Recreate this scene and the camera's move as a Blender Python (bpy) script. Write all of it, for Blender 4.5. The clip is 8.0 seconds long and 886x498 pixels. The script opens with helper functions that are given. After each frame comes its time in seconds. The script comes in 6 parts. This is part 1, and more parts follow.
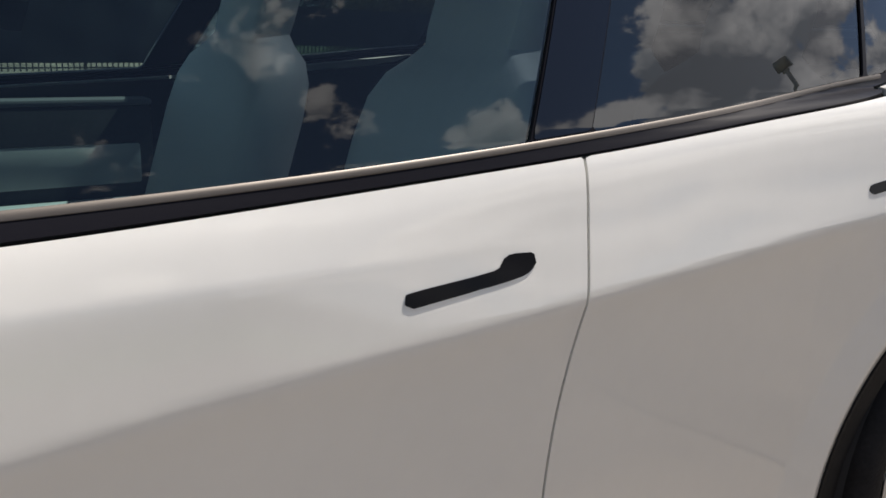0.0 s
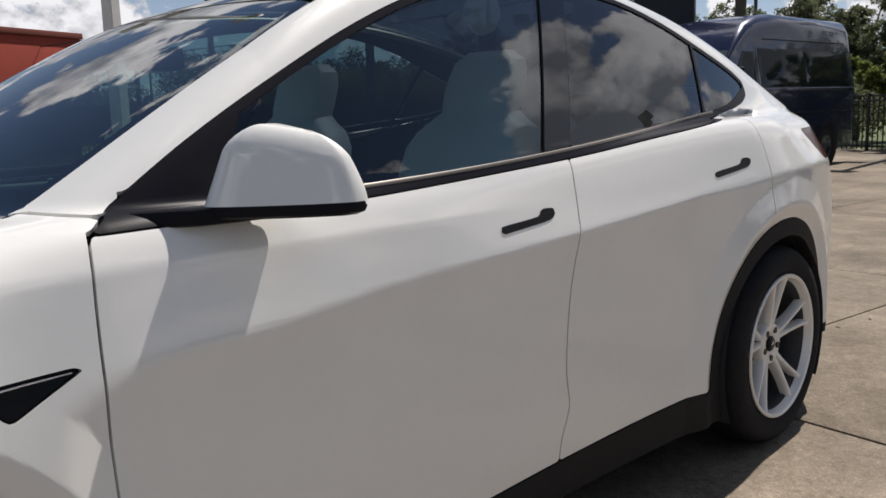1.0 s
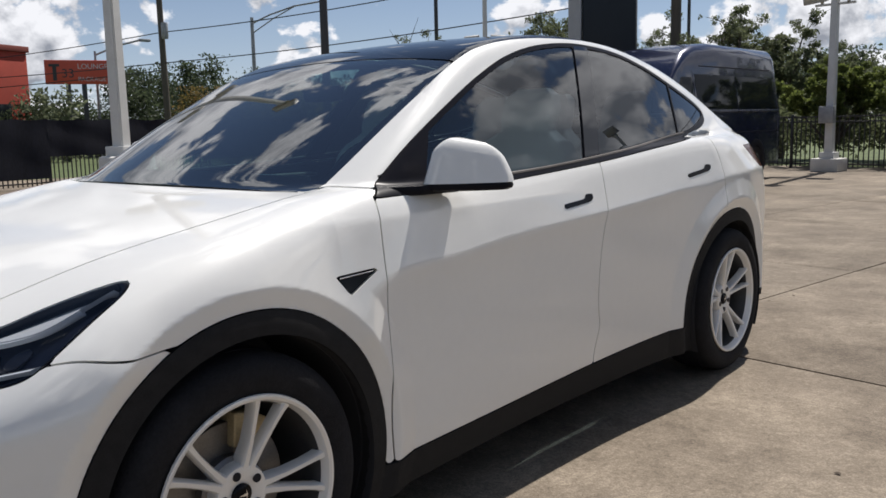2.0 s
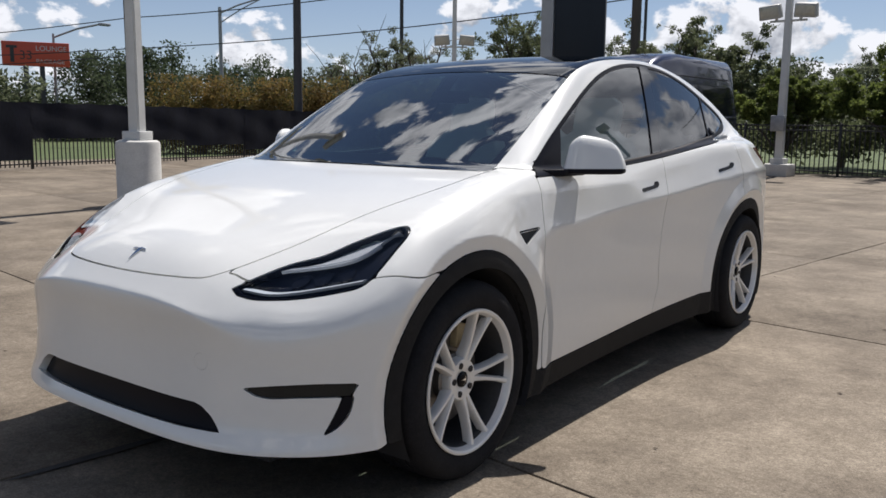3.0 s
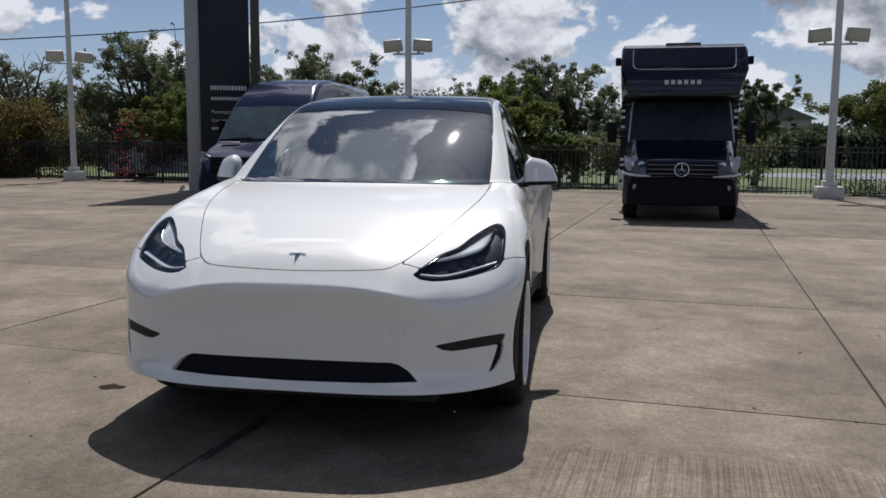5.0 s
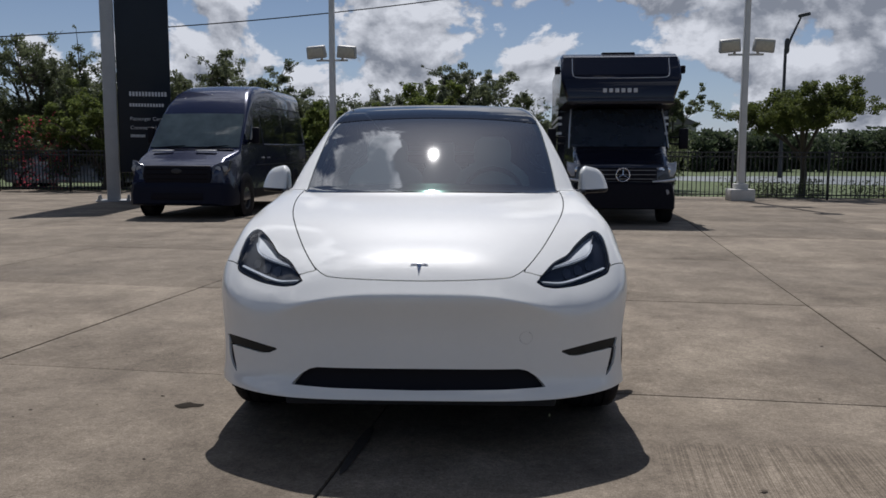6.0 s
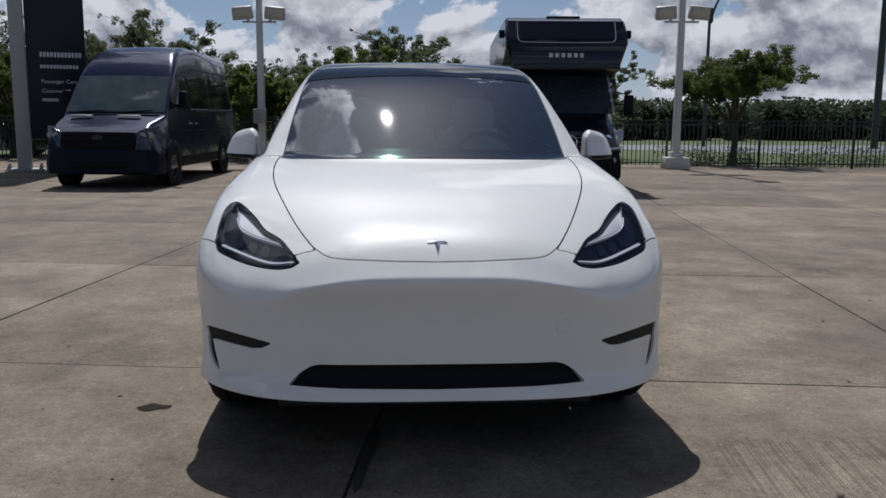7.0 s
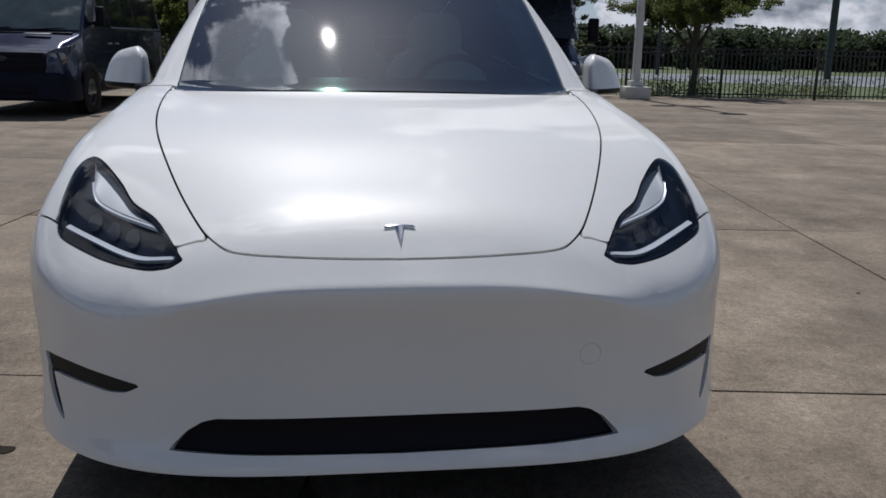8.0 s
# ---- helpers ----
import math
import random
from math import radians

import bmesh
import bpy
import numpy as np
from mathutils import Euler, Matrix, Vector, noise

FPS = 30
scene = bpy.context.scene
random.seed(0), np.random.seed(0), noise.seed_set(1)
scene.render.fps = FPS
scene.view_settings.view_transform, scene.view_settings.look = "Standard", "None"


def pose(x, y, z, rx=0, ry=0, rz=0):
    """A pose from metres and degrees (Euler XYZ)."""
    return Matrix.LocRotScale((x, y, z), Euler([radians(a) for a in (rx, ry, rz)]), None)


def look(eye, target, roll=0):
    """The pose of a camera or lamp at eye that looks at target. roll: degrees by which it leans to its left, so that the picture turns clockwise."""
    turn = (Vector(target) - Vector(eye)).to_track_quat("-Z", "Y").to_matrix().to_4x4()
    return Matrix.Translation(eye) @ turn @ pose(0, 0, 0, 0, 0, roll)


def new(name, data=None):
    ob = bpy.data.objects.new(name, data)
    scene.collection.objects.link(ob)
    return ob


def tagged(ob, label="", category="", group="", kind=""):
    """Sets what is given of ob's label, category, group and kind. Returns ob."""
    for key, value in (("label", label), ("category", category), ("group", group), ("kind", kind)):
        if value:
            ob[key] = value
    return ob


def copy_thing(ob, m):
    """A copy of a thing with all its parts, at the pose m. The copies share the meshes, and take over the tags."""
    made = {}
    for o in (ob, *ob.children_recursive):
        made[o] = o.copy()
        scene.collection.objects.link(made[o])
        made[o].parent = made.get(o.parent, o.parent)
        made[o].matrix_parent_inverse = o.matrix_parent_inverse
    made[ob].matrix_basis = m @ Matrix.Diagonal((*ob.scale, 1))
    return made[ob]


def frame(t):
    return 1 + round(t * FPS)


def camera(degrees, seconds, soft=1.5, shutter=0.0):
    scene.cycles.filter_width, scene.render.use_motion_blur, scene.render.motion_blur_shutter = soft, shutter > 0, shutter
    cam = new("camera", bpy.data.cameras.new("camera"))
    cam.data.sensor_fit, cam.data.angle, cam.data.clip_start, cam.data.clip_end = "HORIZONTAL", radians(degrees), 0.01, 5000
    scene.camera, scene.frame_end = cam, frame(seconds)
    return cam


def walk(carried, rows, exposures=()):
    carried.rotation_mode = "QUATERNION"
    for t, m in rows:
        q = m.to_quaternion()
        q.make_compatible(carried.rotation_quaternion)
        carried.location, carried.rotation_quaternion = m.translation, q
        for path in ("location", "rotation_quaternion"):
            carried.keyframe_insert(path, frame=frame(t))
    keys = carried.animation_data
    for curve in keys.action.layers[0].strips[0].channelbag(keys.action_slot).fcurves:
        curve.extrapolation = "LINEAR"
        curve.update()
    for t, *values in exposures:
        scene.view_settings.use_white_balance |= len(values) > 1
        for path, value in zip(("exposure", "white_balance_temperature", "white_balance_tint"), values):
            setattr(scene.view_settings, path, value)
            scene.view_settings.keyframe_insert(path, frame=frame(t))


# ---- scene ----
cam = camera(55.06, 8.0, soft=1.6, shutter=0.0)
PATH = [
    (0.0, pose(1.6614, -0.5122, 1.2463, 75.272, -2.182, 54.071)),
    (0.5, pose(1.9222, -0.9603, 1.1874, 79.898, 0.426, 47.822)),
    (1.0, pose(2.1718, -1.4531, 1.2146, 80.751, 1.789, 45.033)),
    (1.5, pose(2.4152, -2.0052, 1.2074, 81.236, 1.538, 41.772)),
    (2.0, pose(2.5740, -2.6017, 1.2381, 81.741, 1.266, 40.913)),
    (2.2, pose(2.6357, -2.8293, 1.2700, 81.270, 0.780, 40.898)),
    (3.3, pose(2.5059, -4.1516, 1.2446, 81.637, -0.690, 33.928)),
    (3.5, pose(2.4235, -4.3781, 1.2401, 81.663, -0.434, 30.895)),
    (4.0, pose(2.1079, -4.8840, 1.2370, 82.076, -0.224, 23.632)),
    (4.5, pose(1.6754, -5.2855, 1.2516, 82.412, -0.840, 15.974)),
    (4.7, pose(1.4835, -5.4215, 1.2616, 82.534, -0.756, 12.691)),
    (5.8, pose(0.3803, -5.7339, 1.2947, 83.570, 0.103, 3.509)),
    (6.0, pose(0.2159, -5.7371, 1.2943, 83.362, -0.109, 1.813)),
    (6.5, pose(-0.0533, -5.5719, 1.2481, 81.397, -0.086, -1.387)),
    (7.0, pose(-0.1725, -5.2130, 1.2556, 81.288, -0.365, -3.514)),
    (7.5, pose(-0.1962, -4.6910, 1.2553, 80.021, -0.702, -5.470)),
    (8.0, pose(-0.1472, -4.0969, 1.2299, 76.466, -1.075, -7.017)),
]
walk(cam, PATH, exposures=((0.0, 0.26, 7000, 12), (1.0, 0.05, 6800, 12), (2.0, 0.10, 6650, 11), (4.0, 0.09, 6450, 12), (4.5, -0.03, 6400, 12), (5.8, -0.37, 6300, 12), (6.5, -0.43, 6250, 12), (8.0, -0.47, 6200, 12)))

# ---- world, sun, exposure ----
SUN_EL, SUN_AZ = radians(57.4), radians(-4.5)          # azimuth from +y towards +x
sun_way = Vector((math.sin(SUN_AZ) * math.cos(SUN_EL), math.cos(SUN_AZ) * math.cos(SUN_EL), math.sin(SUN_EL)))


def make_world():
    w = bpy.data.worlds.new("sky")
    scene.world = w
    w.use_nodes = True
    nt = w.node_tree
    nt.nodes.clear()
    N, L = nt.nodes.new, nt.links.new
    out, bg, sky = N("ShaderNodeOutputWorld"), N("ShaderNodeBackground"), N("ShaderNodeTexSky")
    sky.sky_type, sky.sun_disc = "NISHITA", False
    sky.sun_elevation, sky.sun_rotation = SUN_EL, SUN_AZ
    sky.air_density, sky.dust_density, sky.ozone_density = 0.8, 0.25, 3.0

    def maths(op, a, b, c=None, clamp=False):
        m = N("ShaderNodeMath")
        m.operation, m.use_clamp = op, clamp
        for k, v in enumerate((a, b, c)):
            if v is None:
                continue
            if isinstance(v, (int, float)):
                m.inputs[k].default_value = v
            else:
                L(v, m.inputs[k])
        return m.outputs[0]

    # cumulus: one finer layer stacked along the horizon, one of larger heaps overhead
    tc, sep = N("ShaderNodeTexCoord"), N("ShaderNodeSeparateXYZ")
    L(tc.outputs["Generated"], sep.inputs[0])
    stack = N("ShaderNodeMapRange")
    stack.interpolation_type = "SMOOTHSTEP"
    stack.inputs["From Min"].default_value, stack.inputs["From Max"].default_value = math.sin(radians(16)), math.sin(radians(9))
    L(sep.outputs["Z"], stack.inputs["Value"])

    def heaps(scale, tall, place, step):
        mp = N("ShaderNodeMapping")
        mp.inputs["Scale"].default_value = (1, 1, tall)
        mp.inputs["Location"].default_value = [p + d for p, d in zip(place, step)]
        L(tc.outputs["Generated"], mp.inputs["Vector"])
        n = N("ShaderNodeTexNoise")
        n.inputs["Scale"].default_value, n.inputs["Detail"].default_value = scale, 12.0
        n.inputs["Roughness"].default_value, n.inputs["Distortion"].default_value = 0.56, 0.15
        L(mp.outputs[0], n.inputs["Vector"])
        return n.outputs["Fac"]

    field = []
    for up in (0, 1):
        high = heaps(4.4, 1.25, (3.24, 26.45, 11.27), (0, .012 * up, .045 * up))
        low = heaps(8.6, 1.45, (1.7, 4.3, 8.1), (0, 0, .026 * up))
        field.append(maths("MULTIPLY_ADD", maths("SUBTRACT", low, high), stack.outputs[0], high))
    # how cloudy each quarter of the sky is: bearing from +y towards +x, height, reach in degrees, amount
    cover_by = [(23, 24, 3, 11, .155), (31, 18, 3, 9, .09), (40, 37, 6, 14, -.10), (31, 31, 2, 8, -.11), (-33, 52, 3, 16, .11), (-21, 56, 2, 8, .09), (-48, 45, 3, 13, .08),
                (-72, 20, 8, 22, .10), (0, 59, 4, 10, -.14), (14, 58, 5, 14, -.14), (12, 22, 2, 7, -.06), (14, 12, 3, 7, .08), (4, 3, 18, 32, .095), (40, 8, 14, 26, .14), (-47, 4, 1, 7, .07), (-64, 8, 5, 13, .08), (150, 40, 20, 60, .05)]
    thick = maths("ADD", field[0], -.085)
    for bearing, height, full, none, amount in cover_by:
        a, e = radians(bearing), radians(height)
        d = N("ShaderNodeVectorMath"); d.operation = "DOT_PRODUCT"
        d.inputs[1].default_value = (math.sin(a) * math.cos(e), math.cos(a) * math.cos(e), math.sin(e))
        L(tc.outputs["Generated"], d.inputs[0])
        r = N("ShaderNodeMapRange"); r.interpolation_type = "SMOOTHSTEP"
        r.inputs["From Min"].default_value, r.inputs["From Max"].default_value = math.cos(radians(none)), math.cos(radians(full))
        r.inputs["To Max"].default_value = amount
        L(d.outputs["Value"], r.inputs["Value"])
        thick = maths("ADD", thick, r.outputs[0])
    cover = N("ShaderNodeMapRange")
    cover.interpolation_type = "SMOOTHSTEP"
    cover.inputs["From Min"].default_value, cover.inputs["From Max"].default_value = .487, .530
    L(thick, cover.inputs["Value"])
    slope = maths("SUBTRACT", field[0], field[1])
    core = maths("MULTIPLY", maths("SUBTRACT", thick, .56, clamp=True), 3.4)
    lit = maths("SUBTRACT", maths("MULTIPLY_ADD", slope, 5.5, .66), core, clamp=True)
    shade = N("ShaderNodeValToRGB")
    lo, hi = shade.color_ramp.elements
    lo.position, hi.position = 0.18, 0.90
    lo.color, hi.color = (4.0, 4.4, 5.2, 1), (12.2, 12.6, 13.4, 1)
    L(lit, shade.inputs["Fac"])
    # clouds glow where the sun stands behind them
    near = N("ShaderNodeVectorMath"); near.operation = "DOT_PRODUCT"
    near.inputs[1].default_value = sun_way
    L(tc.outputs["Generated"], near.inputs[0])
    glow = maths("MULTIPLY_ADD", maths("POWER", maths("MAXIMUM", near.outputs["Value"], 0.0), 14.0), 1.5, 1.0)
    lining = N("ShaderNodeVectorMath"); lining.operation = "SCALE"
    L(shade.outputs["Color"], lining.inputs[0])
    L(glow, lining.inputs["Scale"])
    # hazy aureole of the sky round the sun
    ring = N("ShaderNodeVectorMath"); ring.operation = "SCALE"
    ring.inputs[0].default_value = (1.0, 0.97, 0.92)
    L(maths("MULTIPLY", maths("POWER", maths("MAXIMUM", near.outputs["Value"], 0.0), 70.0), 7.0), ring.inputs["Scale"])
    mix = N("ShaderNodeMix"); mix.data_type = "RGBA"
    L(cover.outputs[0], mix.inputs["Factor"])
    haze = N("ShaderNodeVectorMath"); haze.operation = "SCALE"
    haze.inputs["Scale"].default_value = 1.0
    L(sky.outputs[0], haze.inputs[0])
    # thin bright veil over the blue near the horizon
    veil = N("ShaderNodeMix"); veil.data_type = "RGBA"
    L(maths("MULTIPLY", maths("POWER", maths("SUBTRACT", 1.0, sep.outputs["Z"], clamp=True), 7.0), .55), veil.inputs["Factor"])
    L(haze.outputs[0], veil.inputs[6])
    veil.inputs[7].default_value = (8.0, 9.2, 11.8, 1)
    hazy = N("ShaderNodeVectorMath"); hazy.operation = "ADD"
    L(veil.outputs[2], hazy.inputs[0])
    L(ring.outputs[0], hazy.inputs[1])
    L(hazy.outputs[0], mix.inputs[6])
    L(lining.outputs[0], mix.inputs[7])
    bg.inputs["Strength"].default_value = 0.069
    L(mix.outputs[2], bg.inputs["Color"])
    L(bg.outputs[0], out.inputs[0])


make_world()
sun = bpy.data.lights.new("sun", "SUN")
sun.energy, sun.angle, sun.color = 5.0, radians(0.53), (1.0, 0.965, 0.92)
new("sun", sun).matrix_world = look(sun_way * 60, (0, 0, 0))

# ---- materials ----


def mat(name, color, rough=0.5, metal=0.0, coat=0.0, vary=0.0, scale=8.0, bump=0.0, bump_scale=60.0, spec=0.5, color2=None, per_object=0.0, aniso=(1, 1, 1), haze=0.03):
    """A principled surface with colour variation at two scales and fine relief."""
    m = bpy.data.materials.new(name)
    m.use_nodes = True
    nt = m.node_tree
    b = nt.nodes["Principled BSDF"]
    b.inputs["Base Color"].default_value = (*color, 1)
    b.inputs["Roughness"].default_value, b.inputs["Metallic"].default_value = rough, metal
    b.inputs["Coat Weight"].default_value, b.inputs["Coat Roughness"].default_value = coat, haze
    b.inputs["Specular IOR Level"].default_value = spec
    b.inputs["Coat IOR"].default_value = 1.7
    N, L = nt.nodes.new, nt.links.new
    if vary or bump:
        tc, mp = N("ShaderNodeTexCoord"), N("ShaderNodeMapping")
        mp.inputs["Scale"].default_value = aniso
        L(tc.outputs["Object"], mp.inputs["Vector"])
    if vary:
        n1, n2 = N("ShaderNodeTexNoise"), N("ShaderNodeTexNoise")
        n1.inputs["Scale"].default_value, n1.inputs["Detail"].default_value = scale, 5
        n2.inputs["Scale"].default_value, n2.inputs["Detail"].default_value = scale * 9, 6
        for n in (n1, n2):
            L(mp.outputs[0], n.inputs["Vector"])
        add = N("ShaderNodeMath"); add.operation = "MULTIPLY_ADD"
        add.inputs[1].default_value = 0.5
        L(n2.outputs["Fac"], add.inputs[0])
        half = N("ShaderNodeMath"); half.operation = "MULTIPLY"; half.inputs[1].default_value = 0.5
        L(n1.outputs["Fac"], half.inputs[0])
        L(half.outputs[0], add.inputs[2])
        ramp = N("ShaderNodeValToRGB")
        lo, hi = ramp.color_ramp.elements
        lo.position, hi.position = 0.32, 0.68
        c2 = color2 or tuple(min(1, c * (1 + vary)) for c in color)
        c1 = color if color2 else tuple(c * (1 - vary) for c in color)
        lo.color, hi.color = (*c1, 1), (*c2, 1)
        L(add.outputs[0], ramp.inputs["Fac"])
        last = ramp.outputs["Color"]
        if per_object:
            info, hsv, rng = N("ShaderNodeObjectInfo"), N("ShaderNodeHueSaturation"), N("ShaderNodeMapRange")
            rng.inputs["To Min"].default_value, rng.inputs["To Max"].default_value = 1 - per_object, 1 + per_object
            L(info.outputs["Random"], rng.inputs["Value"])
            L(rng.outputs[0], hsv.inputs["Value"])
            L(last, hsv.inputs["Color"])
            last = hsv.outputs["Color"]
        L(last, b.inputs["Base Color"])
    if bump:
        nb, bp = N("ShaderNodeTexNoise"), N("ShaderNodeBump")
        nb.inputs["Scale"].default_value, nb.inputs["Detail"].default_value = bump_scale, 4
        bp.inputs["Strength"].default_value, bp.inputs["Distance"].default_value = bump, 0.01
        L(mp.outputs[0], nb.inputs["Vector"])
        L(nb.outputs["Fac"], bp.inputs["Height"])
        L(bp.outputs[0], b.inputs["Normal"])
    return m


def glass(name, tint, mirror=0.05, rough=0.0, grow=4.0):
    """A thin pane: tinted clear view, with gloss that grows towards grazing angles."""
    m = bpy.data.materials.new(name)
    m.use_nodes = True
    nt = m.node_tree
    nt.nodes.clear()
    N, L = nt.nodes.new, nt.links.new
    out, mix, tr, gl, lw = N("ShaderNodeOutputMaterial"), N("ShaderNodeMixShader"), N("ShaderNodeBsdfTransparent"), N("ShaderNodeBsdfGlossy"), N("ShaderNodeLayerWeight")
    tr.inputs["Color"].default_value = (*tint, 1)
    gl.inputs["Roughness"].default_value = rough
    lw.inputs["Blend"].default_value = .5
    five, fac = N("ShaderNodeMath"), N("ShaderNodeMath")
    five.operation, fac.operation = "POWER", "MULTIPLY_ADD"
    five.inputs[1].default_value = grow
    fac.inputs[1].default_value, fac.inputs[2].default_value = 1 - mirror, mirror
    L(lw.outputs["Facing"], five.inputs[0])
    L(five.outputs[0], fac.inputs[0])
    L(fac.outputs[0], mix.inputs[0])
    L(tr.outputs[0], mix.inputs[1])
    L(gl.outputs[0], mix.inputs[2])
    L(mix.outputs[0], out.inputs[0])
    return m


PAINT = mat("white_pearl_paint", (0.80, 0.80, 0.772), rough=0.42, spec=0.22, coat=1.0, vary=0.015, scale=3, haze=0.065)
BLACK_GLOSS = mat("gloss_black_trim", (0.004, 0.004, 0.006), rough=0.10, spec=0.14)
BLACK_SATIN = mat("satin_black_trim", (0.010, 0.010, 0.014), rough=0.32, spec=0.08)
CLADDING = mat("textured_black_cladding", (0.019, 0.019, 0.020), rough=0.6, spec=0.12, vary=0.25, scale=30, bump=0.25, bump_scale=900)
LINER = mat("dark_lining", (0.024, 0.024, 0.027), rough=0.8)
GLASS_FRONT = glass("clear_window_glass", (0.55, 0.71, 0.71), .085, grow=3.0)
GLASS_REAR = glass("privacy_window_glass", (0.13, 0.19, 0.22), .13)
GLASS_SHIELD = glass("windshield_glass", (0.36, 0.51, 0.47), .28, .018)
GLASS_ROOF = glass("dark_roof_glass", (0.07, 0.075, 0.09), .06)
LENS = glass("lamp_lens", (0.90, 0.93, 0.96), .035)
CHROME = mat("bright_chrome", (0.75, 0.75, 0.77), rough=0.12, metal=1.0)
MIRROR = mat("mirror_silver", (0.9, 0.9, 0.92), rough=0.0, metal=1.0)
TYRE = mat("tyre_rubber", (0.018, 0.018, 0.020), rough=0.75, spec=0.12, vary=0.3, scale=12, bump=0.3, bump_scale=200)
ALLOY = mat("silver_alloy", (0.80, 0.79, 0.76), rough=0.36, metal=0.25, coat=0.3, vary=0.03, scale=20)
BARREL = mat("dark_wheel_barrel", (0.05, 0.05, 0.052), rough=0.5, metal=0.3, vary=0.2, scale=15)
DISC = mat("brake_disc_steel", (0.20, 0.19, 0.18), rough=0.4, metal=0.9, vary=0.2, scale=25)
CALIPER = mat("brake_caliper_metal", (0.50, 0.39, 0.22), rough=0.5, metal=0.3, vary=0.2, scale=20)
LAMP_DARK = mat("lamp_housing", (0.006, 0.008, 0.016), rough=0.3, spec=.25)
LAMP_SILVER = mat("lamp_reflector", (0.46, 0.46, 0.47), rough=0.5, spec=.3)
LAMP_STRIP = mat("lamp_light_guide", (0.74, 0.76, 0.79), rough=0.2, coat=0.5)
TAIL_RED = mat("tail_lamp_red", (0.05, 0.004, 0.005), rough=0.15, spec=0.2)
PILLAR_GLOSS = mat("mirror_black_pillar", (0.004, 0.004, 0.006), rough=0.03, spec=0.5, coat=0.4)
SEAT = mat("white_seat_leather", (0.70, 0.70, 0.68), rough=0.5, vary=0.04, scale=6, bump=0.1, bump_scale=300)
DASH = mat("dark_dashboard", (0.03, 0.03, 0.032), rough=0.6, vary=0.2, scale=10)
SCREEN = mat("screen_glass", (0.01, 0.01, 0.012), rough=0.05, coat=1.0)
PAPER = mat("white_paper", (0.8, 0.8, 0.78), rough=0.7, vary=0.03)


# ---- mesh helpers ----
def part(name, bm, material, parent=None, label="", smooth=True):
    """Links a bmesh as one mesh object, under a parent where one is given."""
    me = bpy.data.meshes.new(name)
    bm.normal_update()
    bm.to_mesh(me)
    bm.free()
    if smooth:
        me.shade_smooth()
        me.set_sharp_from_angle(angle=radians(35))
    me.materials.append(material)
    ob = new(name, me)
    if parent is not None:
        ob.parent = parent
    if label:
        ob["label"] = label
    return ob


def thing(name, label, category, m=None, group="", kind=""):
    e = new(name)
    e.empty_display_size = 0.2
    if m is not None:
        e.matrix_world = m
    return tagged(e, label, category, group, kind)


def add_box(bm, x0, x1, y0, y1, z0, z1, bevel=0.0, m=None, seg=2):
    r = bmesh.ops.create_cube(bm, size=1, matrix=Matrix.Translation(((x0 + x1) / 2, (y0 + y1) / 2, (z0 + z1) / 2)) @ Matrix.Diagonal((x1 - x0, y1 - y0, z1 - z0, 1)))
    vs = r["verts"]
    if bevel:
        es = list({e for v in vs for e in v.link_edges})
        vs = bmesh.ops.bevel(bm, geom=es, offset=bevel, segments=seg, affect="EDGES", profile=0.5)["verts"]
    if m is not None:
        bmesh.ops.transform(bm, matrix=m, verts=list(set(vs)))
    return bm


def box_part(name, dims, material, parent=None, bevel=0.004, label="", m=None, seg=2):
    return part(name, add_box(bmesh.new(), *dims, bevel=bevel, m=m, seg=seg), material, parent, label)


def add_lathe(bm, profile, seg=48, m=None, close=False):
    """Turns a profile of (radius, height) round z."""
    rings = []
    for r, h in profile:
        rings.append([bm.verts.new((r * math.cos(2 * math.pi * i / seg), r * math.sin(2 * math.pi * i / seg), h)) for i in range(seg)] if r > 1e-6 else [bm.verts.new((0, 0, h))])
    pairs = list(zip(rings, rings[1:])) + ([(rings[-1], rings[0])] if close else [])
    for a, b in pairs:
        for i in range(seg):
            j = (i + 1) % seg
            if len(a) == 1 and len(b) == 1:
                continue
            if len(a) == 1:
                bm.faces.new((a[0], b[j], b[i]))
            elif len(b) == 1:
                bm.faces.new((a[i], a[j], b[0]))
            else:
                bm.faces.new((a[i], a[j], b[j], b[i]))
    if m is not None:
        bmesh.ops.transform(bm, matrix=m, verts=[v for ring in rings for v in ring])
    bmesh.ops.recalc_face_normals(bm, faces=bm.faces)
    return bm


def add_tube(bm, pts, radius, seg=8, flat=None):
    """A tube along points; radius is one number or one for each point."""
    pts = [Vector(p) for p in pts]
    rad = radius if isinstance(radius, (list, tuple)) else [radius] * len(pts)
    rings = []
    for i, p in enumerate(pts):
        d = (pts[min(i + 1, len(pts) - 1)] - pts[max(i - 1, 0)]).normalized()
        side = d.cross(Vector((0, 0, 1)) if abs(d.z) < 0.95 else Vector((0, 1, 0))).normalized()
        up = side.cross(d)
        rings.append([bm.verts.new(p + (side * math.cos(a) + up * math.sin(a)) * rad[i]) for a in (2 * math.pi * k / seg for k in range(seg))])
    for a, b in zip(rings, rings[1:]):
        for i in range(seg):
            bm.faces.new((a[i], a[(i + 1) % seg], b[(i + 1) % seg], b[i]))
    bm.faces.new(rings[0][::-1])
    bm.faces.new(rings[-1])
    return bm


